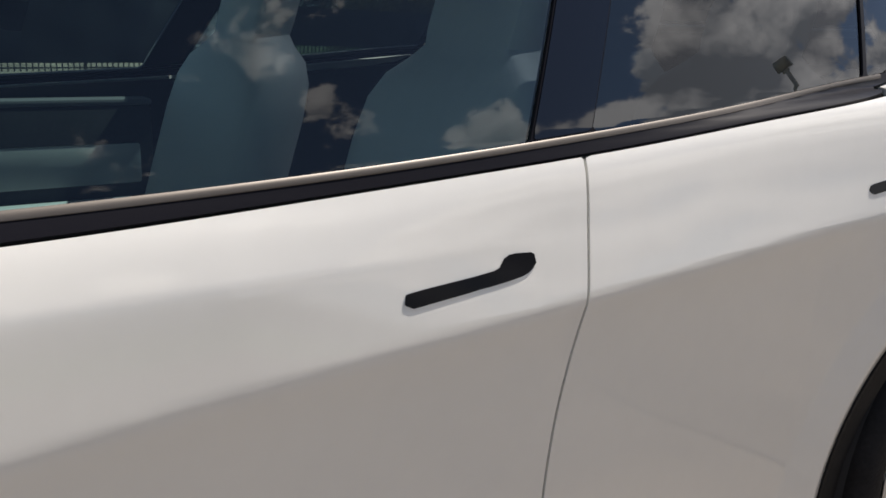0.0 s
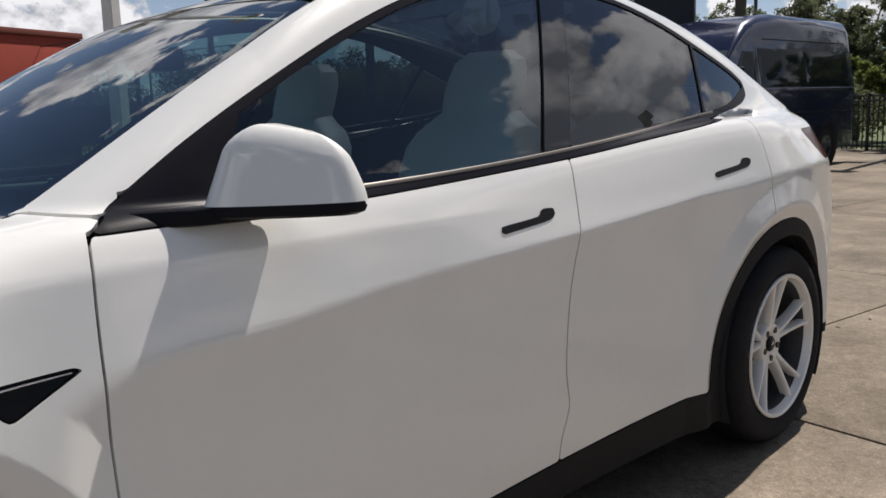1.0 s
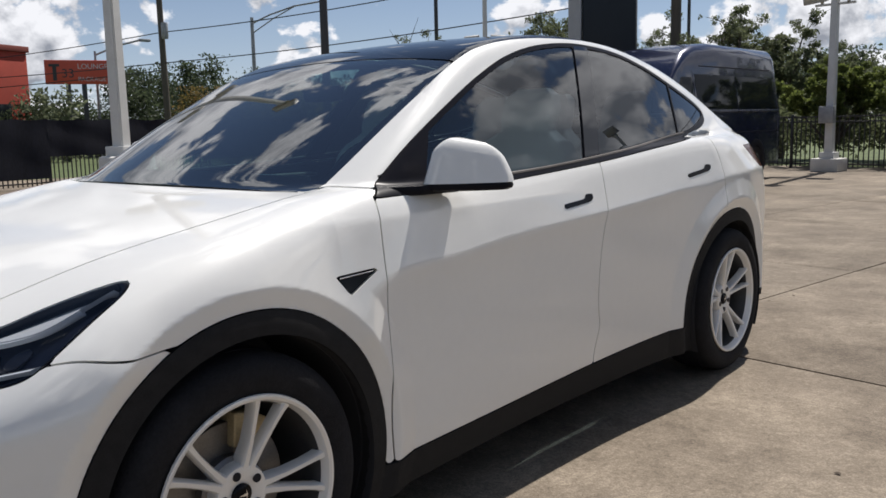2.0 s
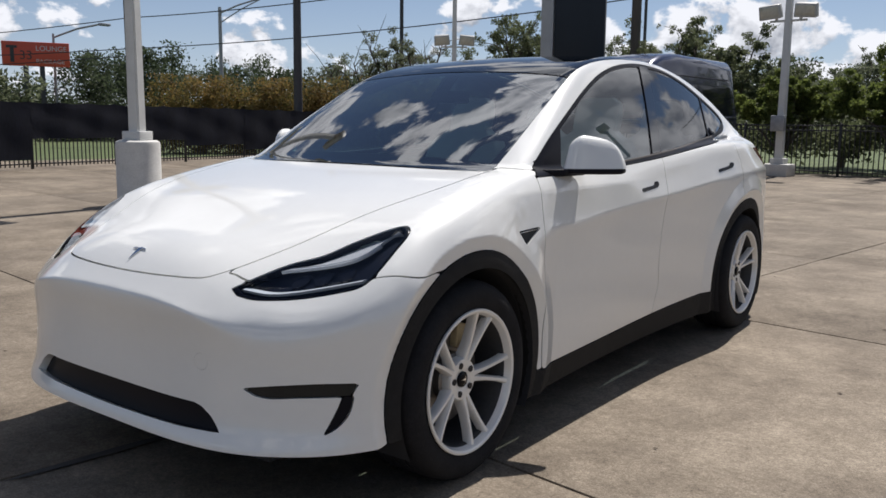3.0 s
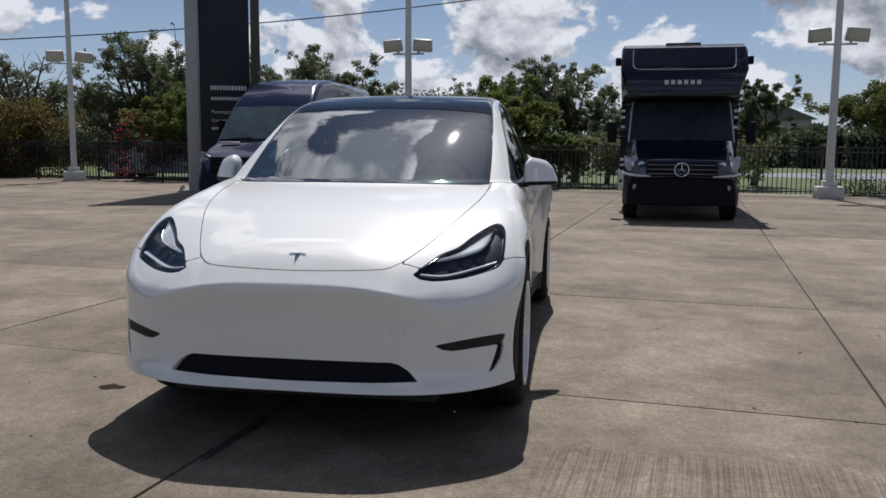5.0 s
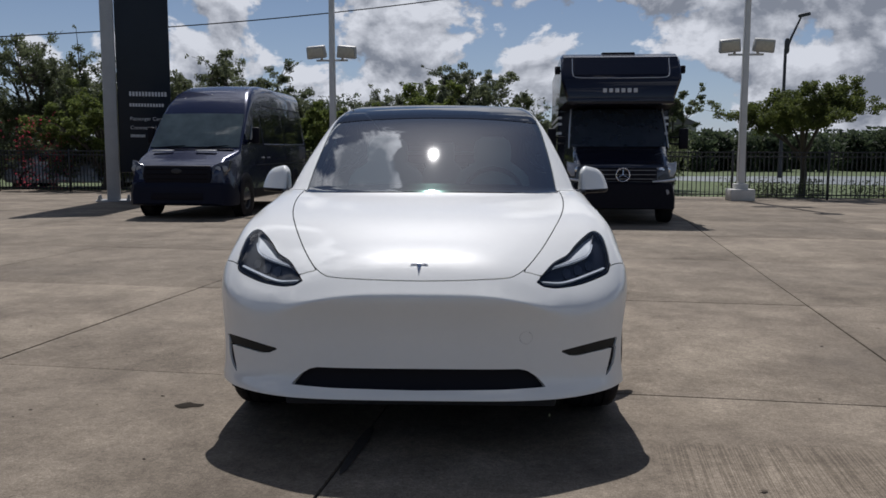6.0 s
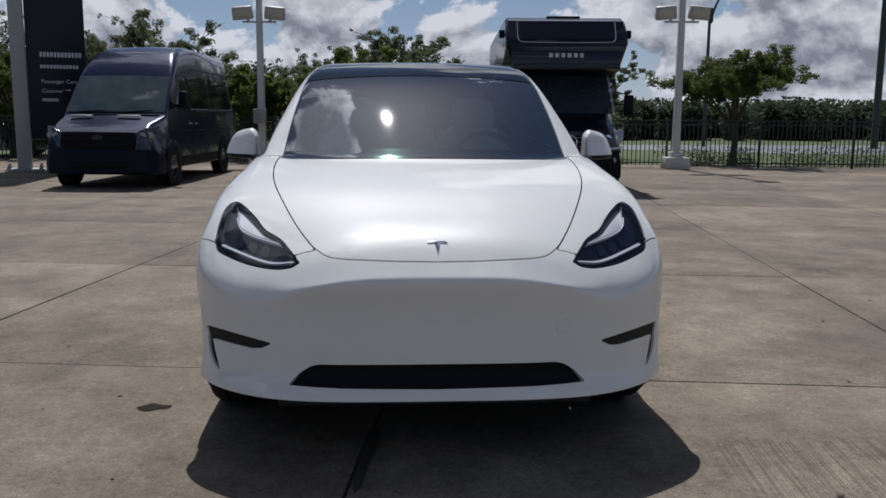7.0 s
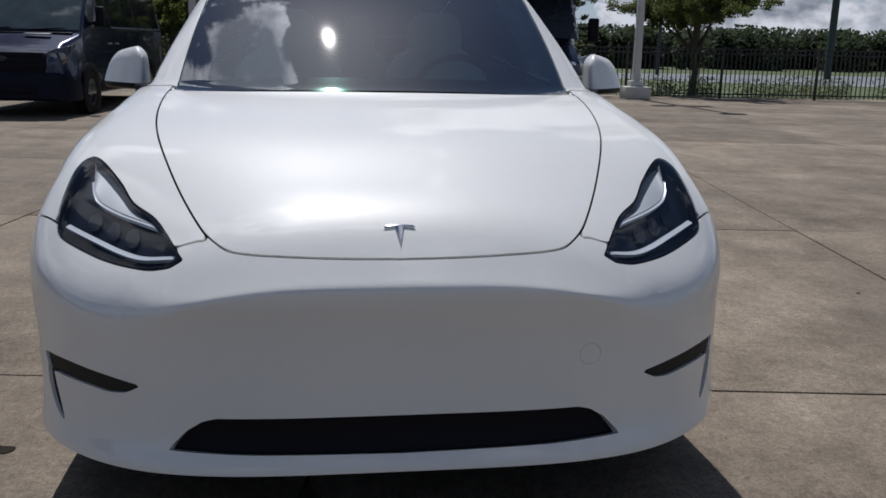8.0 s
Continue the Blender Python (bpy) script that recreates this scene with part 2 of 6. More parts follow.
def add_prism(bm, outline, depth, m=None, bevel=0.0):
    """An outline of (a, b) in the xy plane, raised by depth along z."""
    a = [bm.verts.new((u, v, 0)) for u, v in outline]
    b = [bm.verts.new((u, v, depth)) for u, v in outline]
    n = len(a)
    faces = [bm.faces.new(a[::-1]), bm.faces.new(b)] + [bm.faces.new((a[i], a[(i + 1) % n], b[(i + 1) % n], b[i])) for i in range(n)]
    bmesh.ops.recalc_face_normals(bm, faces=faces)
    vs = a + b
    if bevel:
        es = list({e for f in faces for e in f.edges})
        vs = bmesh.ops.bevel(bm, geom=es, offset=bevel, segments=2, affect="EDGES", profile=0.5)["verts"] + [v for v in vs if v.is_valid]
    if m is not None:
        bmesh.ops.transform(bm, matrix=m, verts=list(set(vs)))
    return bm



# ---- car shape: implicit outer skin, metres, nose towards -y ----
def spline(*knots):
    xs = np.array([k[0] for k in knots], float)
    ys = np.array([k[1] for k in knots], float)
    n, h = len(xs), np.diff(xs)
    a, b = np.eye(n), np.zeros(n)
    for i in range(1, n - 1):
        a[i, i - 1:i + 2] = h[i - 1], 2 * (h[i - 1] + h[i]), h[i]
        b[i] = 6 * ((ys[i + 1] - ys[i]) / h[i] - (ys[i] - ys[i - 1]) / h[i - 1])
    m = np.linalg.solve(a, b)

    def value(x):
        x = np.clip(x, xs[0], xs[-1])
        i = np.clip(np.searchsorted(xs, x) - 1, 0, n - 2)
        u, v = xs[i + 1] - x, x - xs[i]
        return (m[i] * u**3 + m[i + 1] * v**3) / (6 * h[i]) + (ys[i] / h[i] - m[i] * h[i] / 6) * u + (ys[i + 1] / h[i] - m[i + 1] * h[i] / 6) * v
    return value


def smax(a, b, k):
    h = np.maximum(k - np.abs(a - b), 0) / k
    return np.maximum(a, b) + h**3 * k / 6


def smin(a, b, k):
    return -smax(-a, -b, k)


half_width = spline((-2.4, .86), (-2.0, .915), (-1.445, .948), (-.9, .922), (-.3, .905), (.4, .903), (1.0, .922), (1.5, .948), (1.8, .910), (2.1, .852), (2.5, .76))
crease_z = spline((-2.4, .76), (-1.4, .805), (-1.18, .785), (-1.06, .785), (-.95, .825), (-.70, .847), (-.42, .868), (-.08, .888), (.31, .905), (.62, .923), (1.1, .962), (1.3, .980), (1.6, .99), (2.4, .98))
nose_y = spline((.1, -2.215), (.2, -2.266), (.25, -2.277), (.30, -2.260), (.4, -2.243), (.5, -2.238), (.62, -2.252), (.70, -2.257), (.76, -2.21), (.9, -2.03))
tail_y = spline((.1, 2.25), (.3, 2.36), (.6, 2.42), (.8, 2.42), (.95, 2.36), (1.1, 2.25), (1.3, 2.2))
hood_z = spline((-2.4, .60), (-2.25, .702), (-2.13, .795), (-1.9, .885), (-1.67, .955), (-1.4, 1.012), (-1.05, 1.065), (-.6, 1.075), (.3, 1.09), (1.0, 1.140), (1.6, 1.160), (2.1, 1.12), (2.4, 1.02))
hood_drop = spline((-2.3, .50), (-2.13, .434), (-1.9, .22), (-1.67, .092), (-1.3, .035), (-1.0, .012), (2.5, .03))
roof_z = spline((-2.5, .34), (-1.5, .865), (-1.15, 1.058), (-.8, 1.255), (-.5, 1.412), (-.25, 1.519), (0, 1.578), (.35, 1.612), (.8, 1.600), (1.3, 1.505), (1.8, 1.335), (2.15, 1.19), (2.4, 1.06))
roof_crown = spline((-2, .13), (-1.0, .13), (-.5, .085), (0, .055), (1, .055), (2.4, .10))
cabin_w = spline((-1.4, .775), (-1.0, .808), (-.6, .828), (.3, .838), (1.0, .825), (1.6, .775), (2.1, .69), (2.4, .62))
belt_z = spline((-1.5, 1.0), (-.9, 1.045), (.35, 1.085), (.85, 1.122), (1.3, 1.18), (2.4, 1.2))


def skin(x, y, z):
    """The car's outer skin: below nought inside, above nought outside."""
    ax = np.abs(x)
    arch_top = .352 + np.sqrt(np.maximum(.510 ** 2 - (y + 1.42) ** 2, 0))
    up = z - smax(crease_z(y), np.where(np.abs(y + 1.42) < .45, arch_top, 0), .03)
    lip = lambda yc, zc: np.clip(1 - smax(np.hypot(y - yc, z - zc) - .510, 0 * y, .008) / .09, 0, 1)
    flare = .016 * smax(lip(-1.42, .352), lip(1.46, .35), .05)
    w = half_width(y)
    # a second, softer edge along the front door's shoulder, and a scooped door below the crease
    facet = np.clip((y + 1.35) / .25, 0, 1) * np.clip((.25 - y) / .45, 0, 1)
    shoulder = ax - (w - .004 - (.28 - .10 * facet + .30 * np.clip((y - 1.25) / .5, 0, 1)) * up - .225 * facet * smax(z - .985, 0 * z, .010))
    scoop = .013 * (1 - np.exp(np.minimum(up, 0) / .07)) * np.clip((y + 1.02) / .20, 0, 1) * np.clip((1.12 - y) / .25, 0, 1)
    door = ax - (w - scoop - .010 * np.maximum(-up - .12, 0) - .35 * np.maximum(.36 - z, 0) ** 2 - .10 * np.maximum(-up - .2, 0) ** 2 * np.exp(-((y + .0) / .9) ** 2) + flare)
    side = smax(shoulder, door, .007)
    front = nose_y(z) + .41 * ax**4 + .2 * np.maximum(ax - .55, 0) ** 2 - y
    rear = y - tail_y(z) + .52 * ax**4 + .03
    nose = np.clip((-2.0 - y) / .16, 0, 1)
    top = z - (hood_z(y) - hood_drop(y) * x**4 / (x * x + .18) * (1 - nose * (.62 - .62 * np.clip((ax - .15) / .40, 0, 1))))
    low = smax(smax(side, top, .10 + .06 * np.clip((-.9 - y) / .3, 0, 1)), smax(front * .8, rear * .8, .05), .010 + .09 * np.clip((ax - .42) / .22, 0, 1) ** 2)
    for yc, zc in ((-1.42, .352), (1.46, .350)):
        low = low + .45 * np.minimum(smax(.512 - np.hypot(y - yc, z - zc), 0 * y, .008), .05) * np.clip((ax - .76) / .06, 0, 1)
    low = smax(low, .10 - z, .02)
    cab = smax(ax - (cabin_w(y) - .37 * (z - 1.07) - .14 * (z - 1.07) ** 2), z - (roof_z(y) - roof_crown(y) * x * x - .10 * np.clip((-.2 - y) / .3, 0, 1) * x ** 4), .085) * .9
    cab = smax(smax(cab, belt_z(y) - .012 - z, .01), smax(front, rear * .8, .05), .06)
    return smin(low, cab, .014 + .02 * np.clip((-.85 - y) / .15, 0, 1) + .16 * np.clip((y - 1.30) / .45, 0, 1) ** 2)


def grad(p, e=1e-4):
    x, y, z = p.T
    g = np.stack([skin(x + e, y, z) - skin(x - e, y, z), skin(x, y + e, z) - skin(x, y - e, z), skin(x, y, z + e) - skin(x, y, z - e)], -1)
    return g / np.linalg.norm(g, axis=1, keepdims=True)


def cast(origin, way, far=2.2):
    """Outermost crossing of the skin along rays from inside."""
    lo, hi = np.zeros(len(origin)), np.full(len(origin), far)
    steps = np.linspace(0, far, 60)
    out = np.ones(len(origin), bool)
    for s in steps[::-1]:
        p = origin + way * s
        ins = skin(*p.T) < 0
        first = ins & out
        lo[first], hi[first] = s, s + far / 59
        out &= ~ins
    for _ in range(22):
        mid = (lo + hi) / 2
        ins = skin(*(origin + way * mid[:, None]).T) < 0
        lo, hi = np.where(ins, mid, lo), np.where(ins, hi, mid)
    return origin + way * lo[:, None]


def body_grid(nu, nv):
    """A grid of points on the skin: rows along the car, columns round it from sill to sill."""
    u = np.linspace(-1, 1, nu)
    th = np.radians(np.linspace(-180, 180, nv))
    s = np.clip(u / .58, -1, 1)
    tip = np.sign(u) * np.clip((np.abs(u) - .58) / .42, 0, 1)
    oy = 1.55 * s + .05
    oz = .55 + 0 * u
    yaw = tip * radians(89.9)
    O = np.broadcast_to(np.stack([0 * oy, oy, oz], -1)[:, None], (nu, nv, 3))
    D = np.stack(np.broadcast_arrays(np.sin(th)[None] * np.cos(yaw)[:, None], np.sin(yaw)[:, None] + 0 * th, np.cos(th)[None] * np.cos(yaw)[:, None]), -1)
    return cast(O.reshape(-1, 3), D.reshape(-1, 3)).reshape(nu, nv, 3)



# ---- the white car: its skin is cut into panels ----
def loop_distance(loop):
    """Signed distance to a closed outline in a plane, above nought inside."""
    P = np.array(loop, float)
    Q = np.roll(P, -1, 0)

    def value(a, b):
        d, inside = np.full(a.shape, 1e9), np.zeros(a.shape, bool)
        for (x0, y0), (x1, y1) in zip(P, Q):
            ex, ey = x1 - x0, y1 - y0
            u = np.clip(((a - x0) * ex + (b - y0) * ey) / (ex * ex + ey * ey + 1e-12), 0, 1)
            d = np.minimum(d, (a - x0 - u * ex) ** 2 + (b - y0 - u * ey) ** 2)
            if abs(ey) > 1e-12:
                inside ^= ((y0 > b) != (y1 > b)) & (a < ex * (b - y0) / ey + x0)
        return np.where(inside, 1, -1) * np.sqrt(d)
    return value


def curve_through(pts, n=8):
    """A smooth open curve through points (Catmull-Rom)."""
    P = [np.array(p, float) for p in pts]
    P = [2 * P[0] - P[1]] + P + [2 * P[-1] - P[-2]]
    out = []
    for a, b, c, d in zip(P, P[1:], P[2:], P[3:]):
        for t in np.linspace(0, 1, n, endpoint=False):
            out.append(.5 * (2 * b + (c - a) * t + (2 * a - 5 * b + 4 * c - d) * t * t + (3 * b - a - 3 * c + d) * t**3))
    return [tuple(p) for p in out] + [tuple(P[-2])]


NU, NV = 600, 541
GRID = body_grid(NU, NV)
SKIN = GRID.reshape(-1, 3)
SKIN_N = grad(SKIN)
ROWS = np.arange(NU * NV).reshape(NU, NV)
QUADS = np.stack([ROWS[:-1, :-1], ROWS[:-1, 1:], ROWS[1:, 1:], ROWS[1:, :-1]], -1).reshape(-1, 4)
sx, sy, sz = SKIN.T
ax = np.abs(sx)


def panel(name, h, material, parent, lip=.012, raise_by=0.0, label="", thick=0.0):
    """The part of the skin where h is above nought, as a sheet with a turned-in edge."""
    inside = h > 0
    count = inside[QUADS].sum(1)
    faces = [list(q) for q in QUADS[count == 4]]
    pts, nrm, made = [], [], {}
    for q in QUADS[(count > 0) & (count < 4)]:
        poly = []
        for a, b in zip(q, np.roll(q, -1)):
            if inside[a]:
                poly.append(int(a))
            if inside[a] != inside[b]:
                k = (int(min(a, b)), int(max(a, b)))
                if k not in made:
                    t = h[k[0]] / (h[k[0]] - h[k[1]])
                    t = min(max(t, .001), .999)
                    made[k] = len(SKIN) + len(pts)
                    pts.append(SKIN[k[0]] * (1 - t) + SKIN[k[1]] * t)
                    n = SKIN_N[k[0]] * (1 - t) + SKIN_N[k[1]] * t
                    nrm.append(n / np.linalg.norm(n))
                poly.append(made[k])
        if len(poly) > 2:
            faces.append(poly)
    if not faces:
        return None
    P = np.vstack([SKIN] + ([np.array(pts)] if pts else []))
    Nn = np.vstack([SKIN_N] + ([np.array(nrm)] if nrm else []))
    used = np.unique(np.concatenate([np.array(f) for f in faces]))
    slot = {int(u): i for i, u in enumerate(used)}
    P, Nn = P[used], Nn[used]
    faces = [[slot[int(i)] for i in f] for f in faces]
    verts = list(P + Nn * raise_by)
    once = {}
    for f in faces:
        for a, b in zip(f, f[1:] + f[:1]):
            k = (min(a, b), max(a, b))
            once[k] = None if k in once else (a, b)
    rim = [e for e in once.values() if e]
    n_sheet, top, low = len(faces), {}, {}
    if lip:
        for a, b in rim:
            for i in (a, b):
                if i not in top:
                    top[i] = len(verts)
                    verts.append(P[i] + Nn[i] * raise_by)
                    low[i] = len(verts)
                    verts.append(P[i] + Nn[i] * (raise_by - lip))
            faces.append([top[b], top[a], low[a], low[b]])
    me = bpy.data.meshes.new(name)
    me.from_pydata([tuple(v) for v in verts], [], faces)
    normals = []
    V = np.array(verts)
    for i, f in enumerate(faces):
        if i < n_sheet:
            normals += [tuple(Nn[j]) for j in f]
        else:
            a = np.cross(V[f[1]] - V[f[0]], V[f[3]] - V[f[0]])
            a = a / (np.linalg.norm(a) + 1e-12)
            normals += [tuple(a)] * 4
    me.shade_smooth()
    me.update()
    if len(normals) == len(me.loops):
        me.normals_split_custom_set(normals)
    me.materials.append(material)
    ob = new(name, me)
    ob.parent = parent
    if label:
        ob["label"] = label
    return ob


def on_skin(a, b, side, axis):
    """Points of the skin over plan points: seen from the side (y, z) or from the nose (x, z)."""
    a, b = np.asarray(a, float), np.asarray(b, float)
    lo, hi = (np.full(a.shape, .35), np.full(a.shape, 1.10)) if axis == "x" else (np.full(a.shape, -1.5), np.full(a.shape, -2.45))
    for _ in range(26):
        mid = (lo + hi) / 2
        ins = (skin(mid, a, b) if axis == "x" else skin(a, mid, b)) < 0
        lo, hi = np.where(ins, mid, lo), np.where(ins, hi, mid)
    p = np.stack([lo, a, b] if axis == "x" else [a, lo, b], -1)
    n = grad(p)
    p[:, 0] *= side
    n[:, 0] *= side
    return p, n


def ribbon(name, low, high, side, axis, material, parent, raise_by=.002, depth=.006, n=60, label="", tilt=0.0):
    """A narrow strip lying on the skin between two plan lines, with a rounded back."""
    L0, H0 = np.array(curve_through(low, 10)), np.array(curve_through(high, 10))
    take = lambda P: np.stack([np.interp(np.linspace(0, 1, n), np.linspace(0, 1, len(P)), P[:, k]) for k in (0, 1)], -1)
    L0, H0 = take(L0), take(H0)
    bm = bmesh.new()
    cols = []
    for f, d in ((0, -depth), (0, -.0008), (.15, 0), (.5, .0006), (.85, 0), (1, -.0008), (1, -depth)):
        q = L0 + (H0 - L0) * f
        p, nn = on_skin(q[:, 0], q[:, 1], side, axis)
        cols.append([bm.verts.new(v) for v in (p + nn * (raise_by + d - tilt * f)).tolist()])
    for a, b in zip(cols, cols[1:]):
        for i in range(n - 1):
            bm.faces.new((a[i], a[i + 1], b[i + 1], b[i]))
    for i in (0, n - 1):
        bm.faces.new([c[i] for c in cols])
    bmesh.ops.recalc_face_normals(bm, faces=bm.faces)
    return part(name, bm, material, parent, label)


BELT = mat("satin_belt_metal", (.14, .125, .112), rough=.45, metal=.5, vary=.05)
car = thing("car", "white pearl electric crossover car with silver alloy wheels, parked on concrete", "car")

BLADE = mat("dark_matte_blade", (.028, .026, .022), rough=.6, spec=.2, vary=.15, scale=20)
LAMP_EYE = mat("lamp_projector_glass", (.010, .011, .016), rough=.12, spec=.3)
RIDGE = [(.556, .784), (.60, .792), (.65, .799), (.70, .808), (.75, .823), (.774, .842), (.788, .866), (.803, .900)]
LOWER = [(.532, .741), (.61, .732), (.672, .737), (.745, .752), (.832, .773)]
# outlines: windows and lower details in (y, z), nose details in (x, z)
WIN = curve_through([(-.925, 1.040), (-.70, 1.180), (-.47, 1.301), (-.245, 1.406), (-.02, 1.489), (.22, 1.541), (.50, 1.563), (.80, 1.545), (1.05, 1.490), (1.30, 1.405), (1.50, 1.332), (1.585, 1.288)]) \
    + curve_through([(1.59, 1.262), (1.565, 1.230), (1.44, 1.196), (1.10, 1.152), (.75, 1.118), (.33, 1.083), (-.28, 1.050), (-.60, 1.043)])
HEAD = curve_through([(.504, .733), (.585, .793), (.66, .822), (.71, .860), (.775, .899), (.815, .909), (.846, .886), (.856, .838), (.857, .788), (.845, .750), (.797, .731), (.70, .711), (.595, .706), (.535, .715)], 6)
BADGE = [(-1.130, .849), (-.974, .853), (-.985, .846), (-1.078, .800), (-1.090, .800)]
FOG = curve_through([(.606, .446), (.70, .459), (.80, .466), (.882, .463)], 4) + curve_through([(.868, .425), (.76, .425), (.69, .421), (.645, .426)], 4)
DUCT = curve_through([(.874, .424), (.866, .370), (.845, .329), (.820, .309)], 4) + curve_through([(.831, .343), (.845, .390), (.853, .425)], 4)
GRILLE = [(-.540, .303), (-.50, .345), (-.46, .370), (-.43, .377), (.43, .377), (.46, .370), (.50, .345), (.540, .303), (.36, .297), (0, .292), (-.36, .297)]
HANDLE = curve_through([(.005, .936), (.012, .945), (.142, .954), (.160, .966), (.175, .971), (.210, .969)], 4) + curve_through([(.217, .962), (.205, .948), (.168, .939), (.015, .927)], 4)
TAIL = [(1.74, 1.105), (1.95, 1.108), (2.5, 1.07), (2.5, .965), (2.1, .985), (1.88, .992), (1.82, 1.04)]
hood_edge = spline((-2.18, .402), (-2.145, .416), (-2.11, .440), (-2.04, .479), (-1.925, .530), (-1.775, .589), (-1.585, .651), (-1.34, .698), (-1.06, .713), (-.9, .710))
bumper_top = spline((0, .745), (.15, .747), (.30, .751), (.38, .7545), (.42, .761), (.46, .770), (.50, .761), (.54, .750), (.70, .735), (.85, .769), (.915, .775), (.96, .757))
glass_edge = spline((-1.10, .700), (-.85, .692), (-.65, .678), (-.42, .656), (-.15, .624), (.3, .602), (1.0, .575), (1.6, .50), (2.05, .40))
shut_a = spline((.25, -.930), (.40, -.940), (.65, -.946), (.84, -.946), (.95, -.940), (1.0, -.935), (1.05, -.925))
shut_b = spline((.25, .246), (.37, .250), (.45, .272), (.49, .263), (.60, .254), (.77, .271), (.905, .300), (1.0, .315), (1.10, .331))
shut_c = spline((.70, 1.315), (.84, 1.307), (.99, 1.301), (1.086, 1.293), (1.18, 1.262), (1.22, 1.24))
belt_low = spline((-1.0, 1.040), (-.6, 1.043), (-.28, 1.050), (.33, 1.083), (.75, 1.118), (1.10, 1.152), (1.44, 1.196), (1.6, 1.25))
sill = spline((-1.1, .277), (-.3, .279), (.25, .293), (.96, .302), (1.2, .302))

arch_f = np.hypot(sy + 1.42, sz - .352)
arch_r = np.hypot(sy - 1.44, sz - .350)
R_OUT, R_IN, GAP = .460, .398, .0017
win = loop_distance(WIN)(sy, sz)
head = np.where(sy < -1.60, loop_distance(HEAD)(ax, sz), -1.0)
cowl = -1.138 + .19 * sx**2
corner = smin(hood_edge(sy) - ax, sz - bumper_top(ax), .03)
hood = np.minimum.reduce([corner, cowl - sy, -head])
top_glass = np.minimum.reduce([glass_edge(sy) - ax, sy - cowl - .012, 1.93 - .25 * sx**2 - sy, sz - 1.0])
body = np.minimum.reduce([sz - np.where(sy < -1.42, .248, np.where(sy > 1.6, .29, .175)), arch_f - R_IN, arch_r - R_IN])
clad_line = np.where(sy < -1.42, .19, np.where(sy > 1.44, .30 + .05 * (sy - 1.44), sill(sy)))
clad = np.minimum(body, np.maximum.reduce([clad_line - sz, np.minimum(R_OUT - arch_f, np.where(sy < -1.42, sz - .240, 1)), R_OUT - arch_r]))
fog = np.where(sy < -1.75, loop_distance(FOG)(ax, sz), -1.0)
duct = np.where(sy < -1.75, loop_distance(DUCT)(ax, sz), -1.0)
grille = np.where(sy < -1.75, loop_distance(GRILLE)(sx, sz), -1.0)
tow = .027 - np.hypot(sx - .456, sz - .511)
tow = np.where(sy < -1.75, tow, -1.0)
bumper_all = np.minimum.reduce([np.maximum(bumper_top(ax) - sz, np.minimum(-corner, .455 - ax)), -1.42 - sy, body, -clad, -head])
bumper = np.minimum.reduce([bumper_all, -fog, -duct, -grille, np.where(tow > -.5, -tow + .0012, 1)])
pillar_z = 1.078 - .10 * np.clip(sy + 1.02, 0, .12)
badge = np.where(ax > .5, loop_distance(BADGE)(sy, sz), -1.0)
fender_all = np.minimum.reduce([np.maximum(np.minimum(sz - bumper_top(ax), ax - .455), sy + 1.42), np.maximum(shut_a(sz) - sy, np.minimum(sz - 1.043, -.845 - sy)), pillar_z - sz, np.maximum(-corner, sy - cowl - .3), body, -clad, -head, -win - .001])
fender_all = np.minimum(fender_all, np.where(sy > -1.15, ax - .70, 1))
fender = np.minimum(fender_all, -badge)
below_belt = np.minimum.reduce([-win, belt_z(sy) + .05 - sz, ax - .55])
door_f = np.minimum.reduce([sy - shut_a(sz), np.maximum(1.043 - sz, sy + .845), shut_b(sz) - sy, below_belt, body, -clad])
door_r = np.minimum.reduce([sy - shut_b(sz), shut_c(sz) - sy, below_belt, body, -clad])
tail = np.where(ax > .35, loop_distance(TAIL)(sy, sz), -1.0)
frame_h = np.minimum.reduce([body, -clad, -win, -top_glass, -hood, -head, -bumper_all, -fender_all, -door_f, -door_r, -tail, np.where(sy < -1.0, ax - .66, 1), np.maximum(sy + 1.10, sz - 1.2)])
frame_h = np.minimum(frame_h, np.where((sy < -.98) & (sz < 1.06), -1, 1))

panel("hood", hood - .0030, PAINT, car)
panel("front_bumper", bumper - GAP, PAINT, car, lip=.03)
panel("tow_cover", tow - .0004, PAINT, car, lip=.004)
panel("body_frame", frame_h - GAP, PAINT, car)
panel("lower_cladding", clad - .001, CLADDING, car, lip=.04, raise_by=.004, label="textured black plastic wheel arch and sill cladding")
panel("lower_grille", grille - .001, BLACK_SATIN, car, raise_by=-.028, lip=.002, label="black lower air intake")
panel("cowl", np.minimum.reduce([.022 - np.abs(sy - cowl), .70 - ax, sz - 1.0]), BLACK_SATIN, car, raise_by=-.012, lip=.02)
HEADER = -.315
panel("windshield", np.minimum(top_glass, HEADER - sy) - .002, GLASS_SHIELD, car, lip=.004, raise_by=-.003, label="tinted windshield glass")
panel("roof_glass", np.minimum(top_glass, sy - HEADER - .008) - .002, GLASS_ROOF, car, lip=.004, raise_by=-.003, label="dark glass roof")
edge = np.minimum.reduce([top_glass, HEADER - sy])
panel("windshield_border", np.minimum(edge, np.maximum(.035 - edge, cowl + .095 - sy)) - .001, BLACK_GLOSS, car, lip=0, raise_by=-.008, label="black printed border of the windshield")
